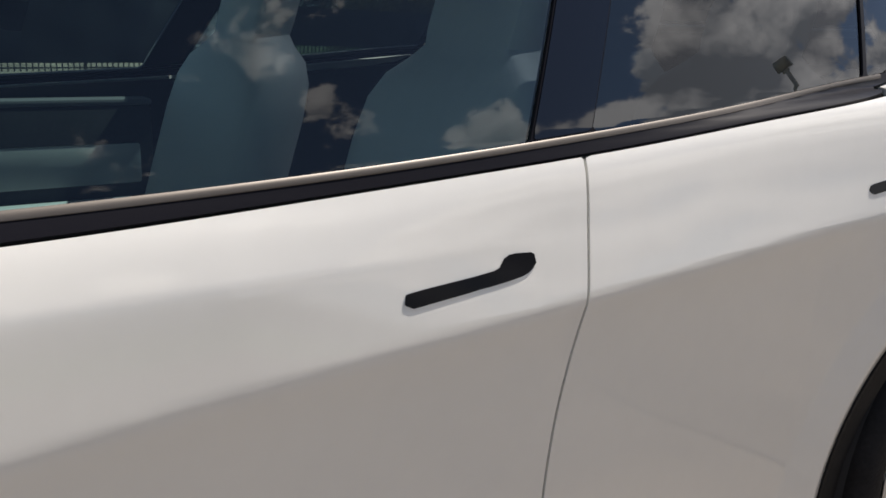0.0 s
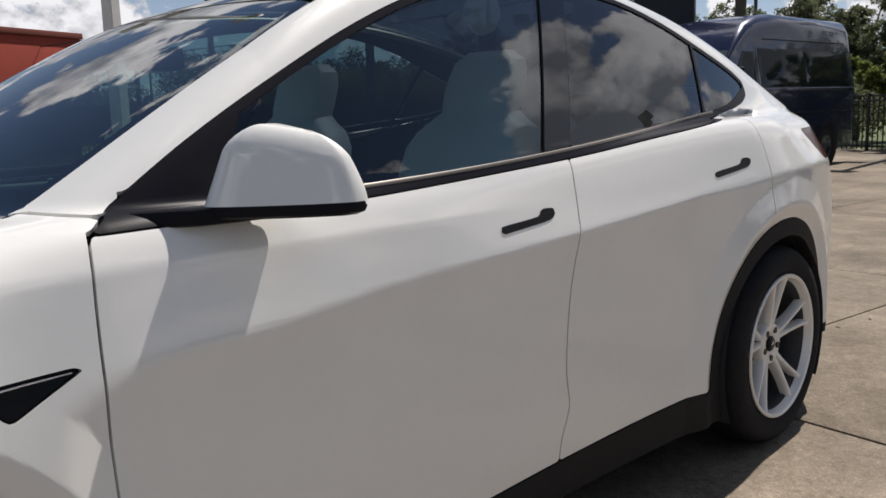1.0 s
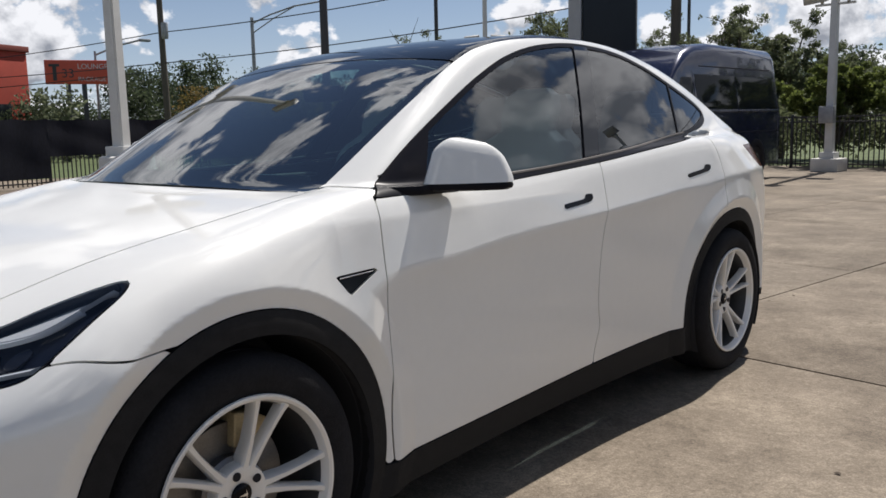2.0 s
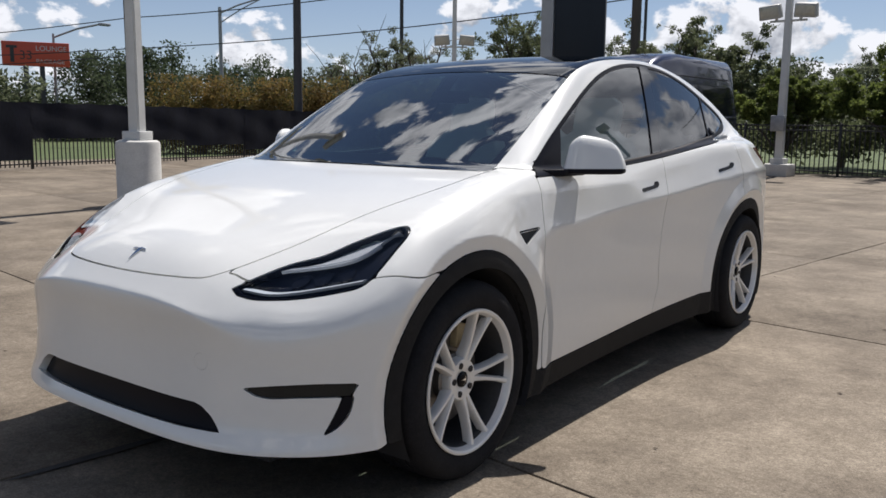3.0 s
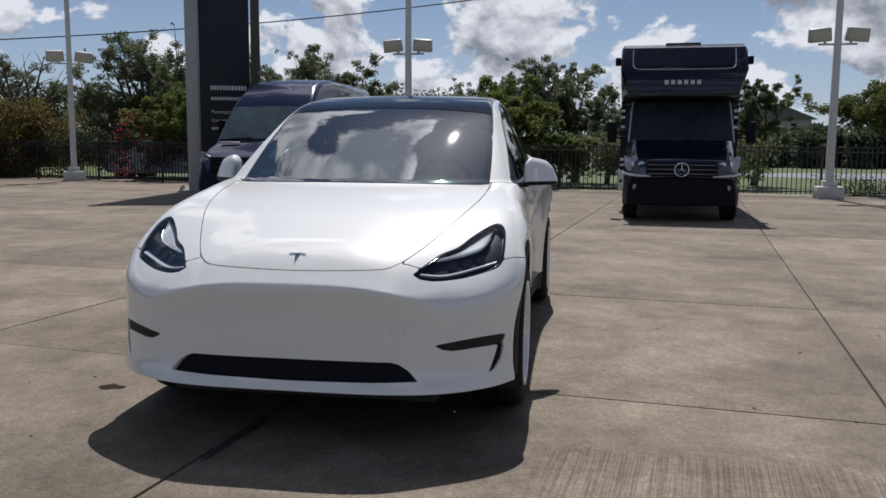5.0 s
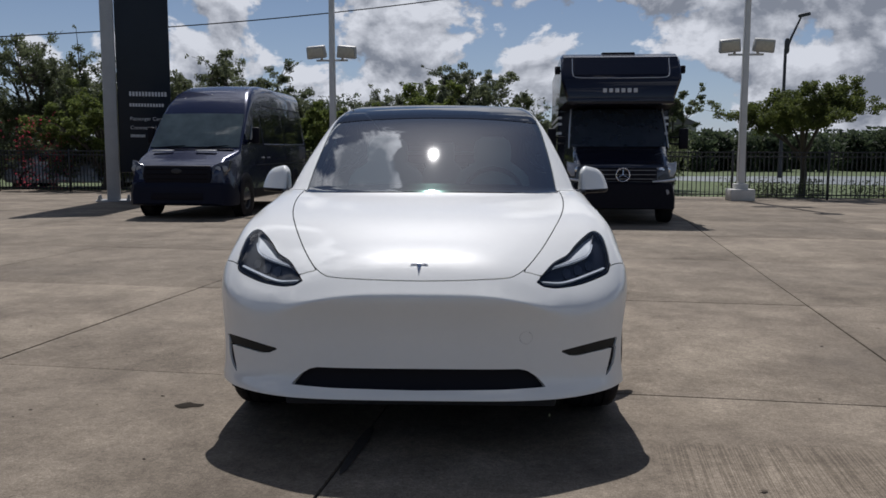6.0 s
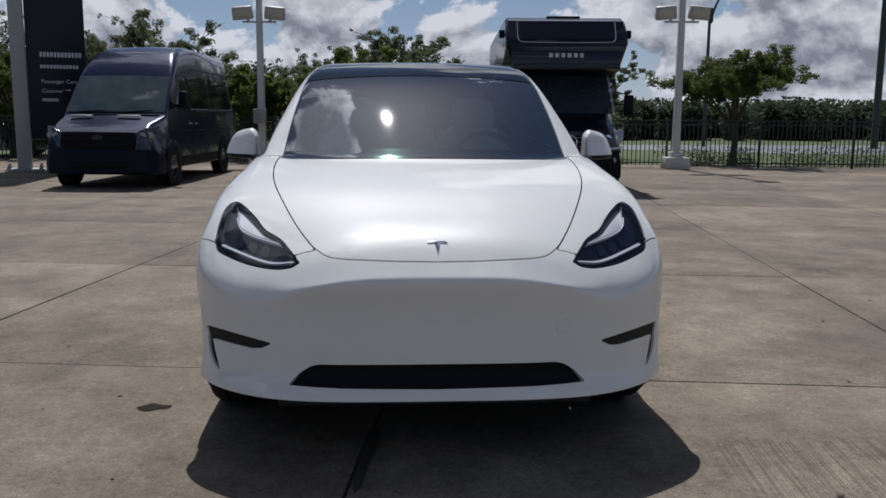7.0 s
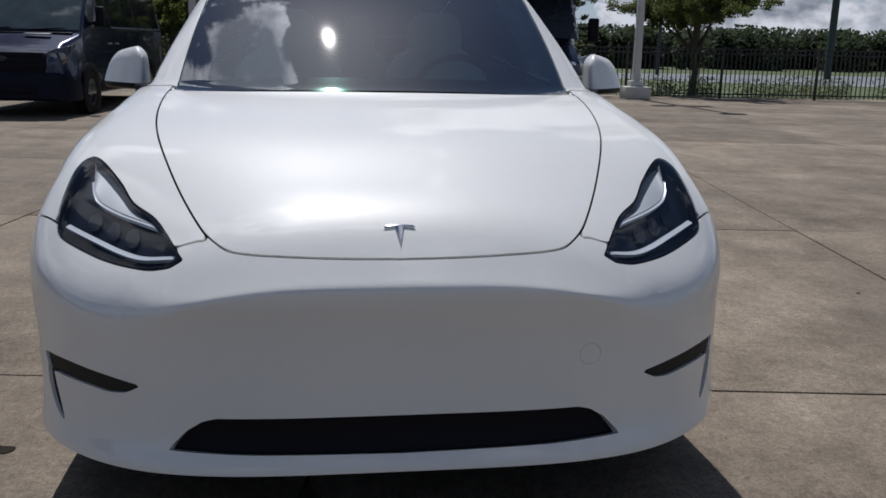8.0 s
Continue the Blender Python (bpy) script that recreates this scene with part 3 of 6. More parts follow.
for side in (1, -1):
    s = np.where(sx * side > 0, 1.0, -1.0) * 10
    S = lambda h: np.minimum(h, s)
    f = panel("front_fender", S(fender) - .0026, PAINT, car)
    panel("side_badge", S(badge) - .001, BLACK_GLOSS, f, raise_by=-.004, lip=.006, label="gloss black camera badge")
    ribbon("badge_blade", [(-1.118, .8425), (-1.05, .8450), (-.992, .8470)], [(-1.118, .8455), (-1.05, .8480), (-.992, .8490)], side, "x", CHROME, f, -.001, .004, 20)
    for nm, h, dy, dz, tilt in (("front_door", door_f, 0, 0, 0), ("rear_door", door_r, .980, .055, .05)):
        d = panel(nm, S(h) - .0026, PAINT, car)
        hh = np.where(ax > .5, loop_distance(HANDLE)(sy - dy, sz - dz - tilt * (sy - dy)), -1.0)
        panel("door_handle", S(hh), BLACK_GLOSS, d, raise_by=.0015, lip=.003, label="flush black door handle")
    # windows: black trim, pillars and panes
    b1, b2 = .247 + .52 * (sz - 1.115), .362 + .52 * (sz - 1.115)
    q1 = 1.168 + .42 * (sz - 1.21)
    a1 = -.655 + .55 * (sz - 1.10)
    above = sz - belt_low(sy)
    inner = np.minimum(win - .017, above - .0255)
    gf = np.minimum.reduce([inner, sy - a1, b1 - sy])
    gr = np.minimum.reduce([inner, sy - b2, q1 - .008 - sy])
    gq = np.minimum.reduce([inner, sy - q1 - .008])
    panel("pillar_trim", S(np.minimum.reduce([win - .012, above - .027, sy - b1 - .004, b2 - .004 - sy])), PILLAR_GLOSS, car, lip=.006, raise_by=.0025, label="gloss black door pillar trim")
    panel("window_trim", S(np.minimum.reduce([win, -gf, -gr, -gq]) - .0008), BLACK_SATIN, car, lip=.012, raise_by=.001, label="satin black window surround and pillar trim")
    ys = np.linspace(-.64, 1.22, 24)
    ribbon("belt_strip", [(y, float(belt_low(y)) + .0158) for y in ys], [(y, float(belt_low(y)) + .0246) for y in ys], side, "x", BELT, car, .003, .008, 90, "satin window belt strip")
    panel("front_side_window", S(gf - .0005), GLASS_FRONT, car, lip=.003, raise_by=-.003)
    panel("rear_side_window", S(gr - .0005), GLASS_REAR, car, lip=.003, raise_by=-.003, label="dark privacy glass")
    panel("quarter_window", S(gq - .0005), GLASS_REAR, car, lip=.003, raise_by=-.003, label="dark privacy glass")
    panel("tail_lamp", S(tail - .001), TAIL_RED, car, lip=.01)
    panel("fog_lamp_blade", S(fog - .001), BLADE, car, raise_by=-.006, lip=.012)
    # duct opening as a shallow black sheet that stands for the shade inside
    panel("duct_shade", S(duct - .001), BLACK_SATIN, car, raise_by=-.008, lip=.02)
    # headlamp: lens over a dark housing with reflector and light guides
    lamp = panel("headlight", S(head - .0015), LENS, car, lip=.006, label="clear headlight lens over dark housing")
    panel("housing", S(head - .002), LAMP_DARK, lamp, raise_by=-.030, lip=.0)
    inset = [(a * .992 + .70 * .008 + (.010 if a < .6 else -.006 if a > .8 else 0), b + (.006 if b < .76 else -.003)) for a, b in HEAD[::2]]
    ribbon("lamp_rim", HEAD[::2] + HEAD[:1], inset + inset[:1], side, "y", BLACK_GLOSS, lamp, -.0025, .020, 160)
    UPPER = [(.570, .785), (.605, .800), (.652, .817), (.695, .846), (.740, .876), (.778, .896), (.798, .901), (.813, .903)]
    ribbon("upper_reflector", RIDGE, UPPER, side, "y", LAMP_SILVER, lamp, -.007, .012, 60, "silver upper reflector", tilt=.020)
    ribbon("light_guide", [(a + .004, b - .006) for a, b in RIDGE[:-1]], [(a - .002, b + .004) for a, b in RIDGE[:-1]], side, "y", LAMP_STRIP, lamp, -.004, .014, 50, "white upper light guide", tilt=.012)
    ribbon("light_guide", [(a, b - .007) for a, b in LOWER], [(a, b + .006) for a, b in LOWER], side, "y", LAMP_STRIP, lamp, -.005, .014, 60, "white lower light guide", tilt=.014)
    for cx, cz in ((.655, .768), (.710, .776), (.765, .789)):
        panel("projector", S(np.where(sy < -1.6, .019 - np.hypot(ax - cx, sz - cz), -1)), LAMP_EYE, lamp, raise_by=-.022, lip=.006)

liner_open = np.minimum.reduce([body, -win + .012, -top_glass + .02, -head - .03, -grille])
panel("inner_lining", liner_open, LINER, car, raise_by=-.042, lip=0)
panel("grille_backing", grille + .02, LINER, car, raise_by=-.06, lip=0)

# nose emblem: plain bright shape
bm = bmesh.new()
add_prism(bm, [(-.038, .024), (-.033, .031), (0, .035), (.033, .031), (.038, .024), (.029, .025), (.011, .028), (0, -.030), (-.011, .028), (-.029, .025)], .003, bevel=.0006)
n = Vector(grad(np.array([[0., -2.128, .80]]))[0])
emblem_m = Matrix.Translation((0, -2.140, .790)) @ Vector((0, 0, 1)).rotation_difference(n).to_matrix().to_4x4()
bmesh.ops.transform(bm, matrix=emblem_m, verts=bm.verts)
part("emblem", bm, CHROME, car, "chrome nose emblem")

# underbody and wheel housings
bm = bmesh.new()
add_box(bm, -.60, .60, -2.08, 2.15, .17, .23, .01)
add_box(bm, -.78, .78, -.96, .96, .172, .232, .01)
part("underbody", bm, LINER, car)
for yc in (-1.42, 1.44):
    for side in (1, -1):
        bm = bmesh.new()
        seg = 40
        ring = lambda x, r: [bm.verts.new((x, yc + r * math.cos(a), .352 + r * math.sin(a))) for a in np.linspace(-.5, math.pi + .5, seg)]
        a, b, c = ring(side * .925, R_IN), ring(side * .60, R_IN), ring(side * .60, .01)
        for p, q in ((a, b), (b, c)):
            for i in range(seg - 1):
                bm.faces.new((p[i], p[i + 1], q[i + 1], q[i]))
        part("wheel_housing", bm, LINER, car)

# rear diffuser block and rear window stay part of the frame; wheels
def make_wheel(name):
    w = thing(name, "", "")
    for key in ("label", "category", "group", "kind"):
        if key in w:
            del w[key]
    R = .356
    prof = [(.246, -.10), (.262, -.117), (.300, -.126), (.330, -.121), (.348, -.103), (R, -.085), (R, .085), (.348, .103), (.330, .121), (.300, .126), (.262, .117), (.246, .10)]
    bm = bmesh.new()
    add_lathe(bm, [(.246, -.10), (.252, -.112), (.262, -.117), (.280, -.124), (.300, -.126), (.318, -.124), (.333, -.118), (.342, -.108), (.350, -.096), (.354, -.080),
                   (.356, -.055), (.349, -.053), (.349, -.046), (.356, -.044), (.356, -.004), (.349, -.003), (.349, .003), (.356, .004), (.356, .044), (.349, .046), (.349, .053), (.356, .055),
                   (.354, .080), (.350, .096), (.342, .108), (.333, .118), (.318, .124), (.300, .126), (.280, .124), (.262, .117), (.252, .112), (.246, .10)], 72)
    t = part("tyre", bm, TYRE, w, "black rubber tyre")
    bm = bmesh.new()
    add_lathe(bm, [(.247, .112), (.254, .116), (.258, .120), (.256, .125), (.250, .126), (.243, .122), (.238, .108), (.235, .098), (.240, .090)], 72)
    rim = part("rim", bm, ALLOY, w, "silver alloy rim with paired spokes")
    bm = bmesh.new()
    add_lathe(bm, [(.236, .098), (.232, .085), (.226, .03), (.226, -.10), (.25, -.112)], 72)
    part("barrel", bm, BARREL, rim)
    # five pairs of slim spokes
    for k in range(5):
        base = 2 * math.pi * k / 5 + math.pi / 2
        for sgn in (-1, 1):
            bm = bmesh.new()
            rings = []
            for r, off, wd, zt, zb in ((.050, .009, .014, .076, .030), (.085, .0125, .0115, .083, .040), (.13, .020, .0095, .092, .055), (.18, .031, .0090, .101, .066), (.215, .040, .0100, .108, .072), (.246, .050, .0145, .115, .080)):
                a = off * sgn
                rings.append([bm.verts.new((r, a + d * wd, z)) for d, z in ((-1, zb), (-1.0, zt - .008), (-.55, zt), (.55, zt), (1.0, zt - .008), (1, zb))])
            for a, b in zip(rings, rings[1:]):
                for i in range(6):
                    bm.faces.new((a[i], a[(i + 1) % 6], b[(i + 1) % 6], b[i]))
            bm.faces.new(rings[0]); bm.faces.new(rings[-1][::-1])
            bmesh.ops.recalc_face_normals(bm, faces=bm.faces)
            bmesh.ops.rotate(bm, verts=bm.verts, cent=(0, 0, 0), matrix=Matrix.Rotation(base, 3, "Z"))
            part("spoke", bm, ALLOY, rim)
    bm = bmesh.new()
    add_lathe(bm, [(0, .072), (.028, .072), (.034, .074), (.060, .080), (.072, .078), (.078, .068), (.080, .03), (0, .03)], 40)
    hub = part("hub", bm, ALLOY, rim)
    bm = bmesh.new()
    add_lathe(bm, [(0, .082), (.024, .081), (.028, .078), (.029, .070)], 32)
    part("centre_cap", bm, BLACK_GLOSS, rim, "black centre cap")
    bm = bmesh.new()
    add_prism(bm, [(-.014, .008), (0, .013), (.014, .008), (.004, .009), (0, -.014), (-.004, .009)], .0012, Matrix.Translation((0, 0, .082)))
    part("cap_emblem", bm, CHROME, rim)
    # lug holes as solid dark discs, the shade inside put into their colour
    for k in range(5):
        a = 2 * math.pi * (k + .5) / 5 + math.pi / 2
        bm = bmesh.new()
        add_lathe(bm, [(0, .0815), (.0115, .0815), (.0115, .070)], 16, Matrix.Translation((.0535 * math.cos(a), .0535 * math.sin(a), 0)))
        part("lug_hole_disc", bm, LAMP_DARK, rim, "dark disc standing for the shade in a lug hole")
    bm = bmesh.new()
    add_lathe(bm, [(.09, .012), (.168, .012), (.170, .010), (.170, -.014), (.168, -.016), (.09, -.016)], 48, close=True)
    add_lathe(bm, [(0, .045), (.08, .045), (.09, .038), (.09, -.02)], 40)
    part("brake_disc", bm, DISC, w)
    bm = bmesh.new()
    arc = np.linspace(-.30, .30, 12)
    add_prism(bm, [(.196 * math.cos(a), .196 * math.sin(a)) for a in arc] + [(.108 * math.cos(a), .108 * math.sin(a)) for a in arc[::-1]], .075, Matrix.Translation((0, 0, -.035)), bevel=.006)
    c = part("brake_caliper", bm, CALIPER, w)
    c.rotation_euler[2] = radians(160)
    return w


wheel = make_wheel("wheel")
wheel.parent = car
wheel.matrix_basis = Matrix.Translation((.818, -1.445, .354)) @ Matrix.Rotation(radians(90), 4, "Y") @ Matrix.Rotation(radians(-2), 4, "Z")
for x, y, r in ((.818, 1.445, 20), (-.818, -1.445, 40), (-.818, 1.445, 5)):
    c = copy_thing(wheel, Matrix.Translation((x, y, .354)) @ Matrix.Rotation(radians(90 if x > 0 else -90), 4, "Y") @ Matrix.Rotation(radians(r), 4, "Z"))
    c.parent = car


# door mirrors
def make_mirror(side):
    def plan(w, inset, z0, z1, flat=False):
        """One level of the housing: a skewed, rounded plan that narrows and leans back upwards."""
        xi, xo = .862 + .008 * w + inset, 1.052 - .046 * w ** 1.5 - inset
        ring = []
        for k in range(48):
            a = 2 * math.pi * k / 48
            p = math.copysign(abs(math.cos(a)) ** .42, math.cos(a))
            q = math.copysign(abs(math.sin(a)) ** .42, math.sin(a))
            x = (xi + xo) / 2 + p * (xo - xi) / 2
            f = (x - .866) / .20
            lead = -.752 + .125 * f + .085 * f * f + .058 * w + inset
            rear = -.565 + .060 * f - .012 * w - inset
            y = (lead + rear) / 2 + q * (rear - lead) / 2
            top = z1 - .012 * max(0, .90 - x) / .04 - .9 * max(0, x - .93) ** 2 - .20 * max(0, x - .905)
            ring.append((x * side, y, z0 if flat else z0 + (top - z0) * w))
        return ring

    def stack(name, levels, material, parent, label):
        bm = bmesh.new()
        rings = [[bm.verts.new(v) for v in lv] for lv in levels]
        for a, b in zip(rings, rings[1:]):
            for i in range(48):
                bm.faces.new((a[i], a[(i + 1) % 48], b[(i + 1) % 48], b[i]))
        bm.faces.new(rings[0][::-1])
        top = rings[-1]
        for k in range(24):
            bm.faces.new(list(dict.fromkeys((top[k], top[k + 1], top[47 - k], top[-k]))))
        bmesh.ops.recalc_face_normals(bm, faces=bm.faces)
        return part(name, bm, material, parent, label)

    levels = [plan(w, 0, 1.067, 1.204) for w in np.linspace(0, .70, 6)]
    for u in (.15, .3, .45, .6, .72, .83, .91, .97, 1.0):
        levels.append(plan(.70 + .30 * math.sin(u * math.pi / 2), .034 * (1 - math.cos(u * math.pi / 2)), 1.067, 1.202))
    cap = stack("door_mirror", levels, PAINT, car, "white door mirror with black base")
    stack("mirror_base", [plan(0, .014, 1.044, 1.2, True), plan(0, .004, 1.049, 1.2, True), plan(0, .001, 1.058, 1.2, True), plan(0, .004, 1.0675, 1.2, True)], BLACK_SATIN, cap, "satin black mirror base")
    bm = bmesh.new()
    arm = curve_through([(.775, -.915), (.815, -.893), (.860, -.800), (.892, -.755)], 4) + [(.905, -.60), (.875, -.60)] + curve_through([(.84, -.68), (.80, -.76)], 3)
    add_prism(bm, [(x * side, y) for x, y in arm], .030, Matrix.Translation((0, 0, 1.036)), bevel=.007)
    part("mirror_arm", bm, BLACK_SATIN, cap)
    bm = bmesh.new()
    add_prism(bm, [(.882, 1.080), (1.020, 1.078), (1.029, 1.088), (1.000, 1.142), (.97, 1.160), (.905, 1.182), (.886, 1.165)], .004, Matrix(((side, 0, 0, 0), (.30, 0, 1, -.829), (0, 1, 0, 0), (0, 0, 0, 1))))
    part("mirror_glass", bm, MIRROR, cap, "silvered mirror glass")


make_mirror(1)
make_mirror(-1)


# cabin seen through the glass
def make_seat(x, y, wide=.50):
    st = thing("seat", "", "")
    for key in ("label", "category", "group", "kind"):
        if key in st:
            del st[key]
    st.parent = car
    st.matrix_basis = Matrix.Translation((x, y, .36))
    w = wide / 2
    bm = bmesh.new()
    add_box(bm, -w, w, -.28, .26, 0, .20, .06, Matrix.Rotation(radians(-6), 4, "X"), 4)
    part("cushion", bm, SEAT, st)
    bm = bmesh.new()
    rings = []
    for z, hw, d in ((.05, w * .95, .08), (.25, w, .10), (.5, w, .105), (.66, w * 1.0, .105), (.74, w * .96, .10), (.79, w * .82, .09), (.825, w * .60, .07), (.85, w * .48, .06), (.88, w * .50, .062), (.95, w * .50, .062), (1.0, w * .45, .055), (1.03, w * .28, .035)):
        yy = .24 + .30 * (z - .05)
        rings.append([bm.verts.new((hw * math.copysign(abs(math.cos(a)) ** .5, math.cos(a)), yy + d * math.copysign(abs(math.sin(a)) ** .7, math.sin(a)) - .03 * abs(math.cos(a)) ** 3, z)) for a in (2 * math.pi * k / 28 for k in range(28))])
    for a, b in zip(rings, rings[1:]):
        for i in range(28):
            bm.faces.new((a[i], a[(i + 1) % 28], b[(i + 1) % 28], b[i]))
    bm.faces.new(rings[0][::-1]); bm.faces.new(rings[-1])
    part("backrest", bm, SEAT, st, "white leather backrest")
    return st


for x, y in ((.38, .04), (-.38, -.09)):
    make_seat(x, y, .54)
for x in (.42, 0, -.42):
    make_seat(x, .82, .50 if x else .36)
bm = bmesh.new()
add_box(bm, -.70, .70, -1.02, -.62, .80, .995, .05, seg=4)
part("dashboard", bm, DASH, car, "dark dashboard")
box_part("dash_strip", (-.66, .66, -.625, -.612, .90, .93), SEAT, car)
box_part("touch_screen", (-.19, .19, -.60, -.585, .86, 1.07), SCREEN, car, .006)
bm = bmesh.new()
ringpts = [(.36 + .18 * math.cos(a), -.50 + .06 * math.sin(a), 1.01 + .17 * math.sin(a)) for a in np.linspace(0, 2 * math.pi, 33)]
add_tube(bm, ringpts, .015, 8)
add_box(bm, .28, .44, -.51, -.47, .96, 1.03, .012)
add_box(bm, .19, .53, -.50, -.485, .985, 1.01, .005)
part("steering_wheel", bm, DASH, car)
for side in (1, -1):
    a = side * .775
    dp = box_part("door_lining", (min(a, a - side * .035), max(a, a - side * .035), -.88, .24, .46, 1.005), DASH, car, .012, "dark inner door panel")
    box_part("lining_insert", (min(a - side * .034, a - side * .046), max(a - side * .034, a - side * .046), -.62, .20, .79, .90), SEAT, dp, .006, "white upholstered insert")
    box_part("arm_rest", (min(a - side * .034, a - side * .085), max(a - side * .034, a - side * .085), -.45, .18, .70, .755), SEAT, dp, .02)
    # cap in a lighter grey than the panel: sunlight put into its colour
    box_part("lining_cap", (min(a + side * .03, a - side * .040), max(a + side * .03, a - side * .040), -.88, .24, 1.003, 1.022), mat("sunlit_door_cap", (.16, .16, .165), .55, vary=.1), dp, .008)
box_part("cabin_floor", (-.74, .74, -1.0, 1.9, .28, .34), LINER, car)
box_part("rear_shelf", (-.66, .66, 1.35, 2.0, .95, .98), LINER, car)
box_part("dash_paper", (.36, .56, -1.00, -.88, 1.003, 1.006), PAPER, car, .0005, m=Matrix.Translation((.02, 0, .0)) , label="sheet of white paper on the dashboard")
box_part("rear_view_mirror", (-.11, .11, -.36, -.33, 1.34, 1.40), BLACK_GLOSS, car, .012)



# ---- ground ----
def ground_material(name, c1, c2, stain, rough, fine, joint_dir=None):
    """Weathered ground in world space: broad stains, mottling, grain and relief."""
    m = bpy.data.materials.new(name)
    m.use_nodes = True
    nt = m.node_tree
    b = nt.nodes["Principled BSDF"]
    N, L = nt.nodes.new, nt.links.new
    geo = N("ShaderNodeNewGeometry")

    def noise_fac(scale, detail, rough_=0.6, stretch=None):
        n = N("ShaderNodeTexNoise")
        n.inputs["Scale"].default_value, n.inputs["Detail"].default_value, n.inputs["Roughness"].default_value = scale, detail, rough_
        if stretch:
            mp = N("ShaderNodeMapping")
            mp.vector_type = "TEXTURE"
            mp.inputs["Rotation"].default_value = (0, 0, radians(-7.7))
            mp.inputs["Scale"].default_value = stretch
            L(geo.outputs["Position"], mp.inputs["Vector"])
            L(mp.outputs[0], n.inputs["Vector"])
        else:
            L(geo.outputs["Position"], n.inputs["Vector"])
        return n.outputs["Fac"]

    def ramp(fac, p0, p1, col0, col1):
        r = N("ShaderNodeValToRGB")
        r.color_ramp.elements[0].position, r.color_ramp.elements[1].position = p0, p1
        r.color_ramp.elements[0].color, r.color_ramp.elements[1].color = (*col0, 1), (*col1, 1)
        L(fac, r.inputs["Fac"])
        return r.outputs["Color"]

    def mixed(fac, a, b_, kind="MIX"):
        x = N("ShaderNodeMix")
        x.data_type, x.blend_type = "RGBA", kind
        if isinstance(fac, float):
            x.inputs["Factor"].default_value = fac
        else:
            L(fac, x.inputs["Factor"])
        L(a, x.inputs[6])
        L(b_, x.inputs[7])
        return x.outputs[2]

    base = ramp(noise_fac(.8, 9, .72), .37, .63, c1, c2)
    blot = ramp(noise_fac(2.6, 9, .78), .36, .62, (.76, .745, .72), (1.12, 1.12, 1.12))
    grain = ramp(noise_fac(fine, 7, .8), .38, .62, (.77, .755, .74), (1.18, 1.18, 1.17))
    mid = ramp(noise_fac(22, 8, .8), .38, .60, (.80, .785, .77), (1.11, 1.11, 1.11))
    speck = ramp(noise_fac(fine * 2.4, 4, .8), .38, .60, (.70, .685, .67), (1.14, 1.14, 1.14))
    broom = ramp(noise_fac(26, 4, .6, (1, 18, 1)), .32, .68, (.90, .90, .89), (1.06, 1.06, 1.06))
    col = mixed(1.0, base, blot, "MULTIPLY")
    col = mixed(1.0, col, grain, "MULTIPLY")
    col = mixed(1.0, col, speck, "MULTIPLY")
    col = mixed(1.0, col, mid, "MULTIPLY")
    col = mixed(.5, col, broom, "MULTIPLY")
    spots = ramp(noise_fac(.55, 6, .6), .57, .72, (0, 0, 0), (1, 1, 1))
    dark = N("ShaderNodeRGB"); dark.outputs[0].default_value = (*stain, 1)
    half = N("ShaderNodeMath"); half.operation = "MULTIPLY"; half.inputs[1].default_value = .45
    L(spots, half.inputs[0])
    col = mixed(half.outputs[0], col, dark.outputs[0])
    pits = ramp(noise_fac(27, 5, .7), .64, .69, (1, 1, 1), (.48, .45, .42))
    col = mixed(1.0, col, pits, "MULTIPLY")
    # a strip with raked grooves, their shade drawn as streaks in the colour
    sep = N("ShaderNodeSeparateXYZ")
    L(geo.outputs["Position"], sep.inputs[0])
    edge = N("ShaderNodeMath"); edge.operation = "MULTIPLY_ADD"; edge.inputs[1].default_value = .16
    L(noise_fac(5, 4), edge.inputs[0])
    L(sep.outputs["Y"], edge.inputs[2])
    zone = N("ShaderNodeMapRange")
    zone.inputs["From Min"].default_value, zone.inputs["From Max"].default_value = -1.93, -2.03
    L(edge.outputs[0], zone.inputs["Value"])
    far = N("ShaderNodeMapRange")
    far.inputs["From Min"].default_value, far.inputs["From Max"].default_value = -3.35, -3.15
    L(edge.outputs[0], far.inputs["Value"])
    east = N("ShaderNodeMapRange")
    east.inputs["From Min"].default_value, east.inputs["From Max"].default_value = .9, 1.15
    L(sep.outputs["X"], east.inputs["Value"])
    both = N("ShaderNodeMath"); both.operation = "MULTIPLY"
    L(zone.outputs[0], both.inputs[0]); L(far.outputs[0], both.inputs[1])
    band = N("ShaderNodeMath"); band.operation = "MULTIPLY"
    L(both.outputs[0], band.inputs[0]); L(east.outputs[0], band.inputs[1])
    rake_fac = noise_fac(150, 1, .5, (1, 90, 1))
    rake = ramp(rake_fac, .42, .56, (.70, .68, .65), (1.10, 1.10, 1.10))
    col = mixed(band.outputs[0], col, mixed(1.0, col, rake, "MULTIPLY"))
    info, hsv, rng = N("ShaderNodeObjectInfo"), N("ShaderNodeHueSaturation"), N("ShaderNodeMapRange")
    rng.inputs["To Min"].default_value, rng.inputs["To Max"].default_value = .90, 1.10
    L(info.outputs["Random"], rng.inputs["Value"])
    L(rng.outputs[0], hsv.inputs["Value"])
    L(col, hsv.inputs["Color"])
    L(hsv.outputs["Color"], b.inputs["Base Color"])
    b.inputs["Roughness"].default_value = rough
    b.inputs["Specular IOR Level"].default_value = .3
    bp = N("ShaderNodeBump")
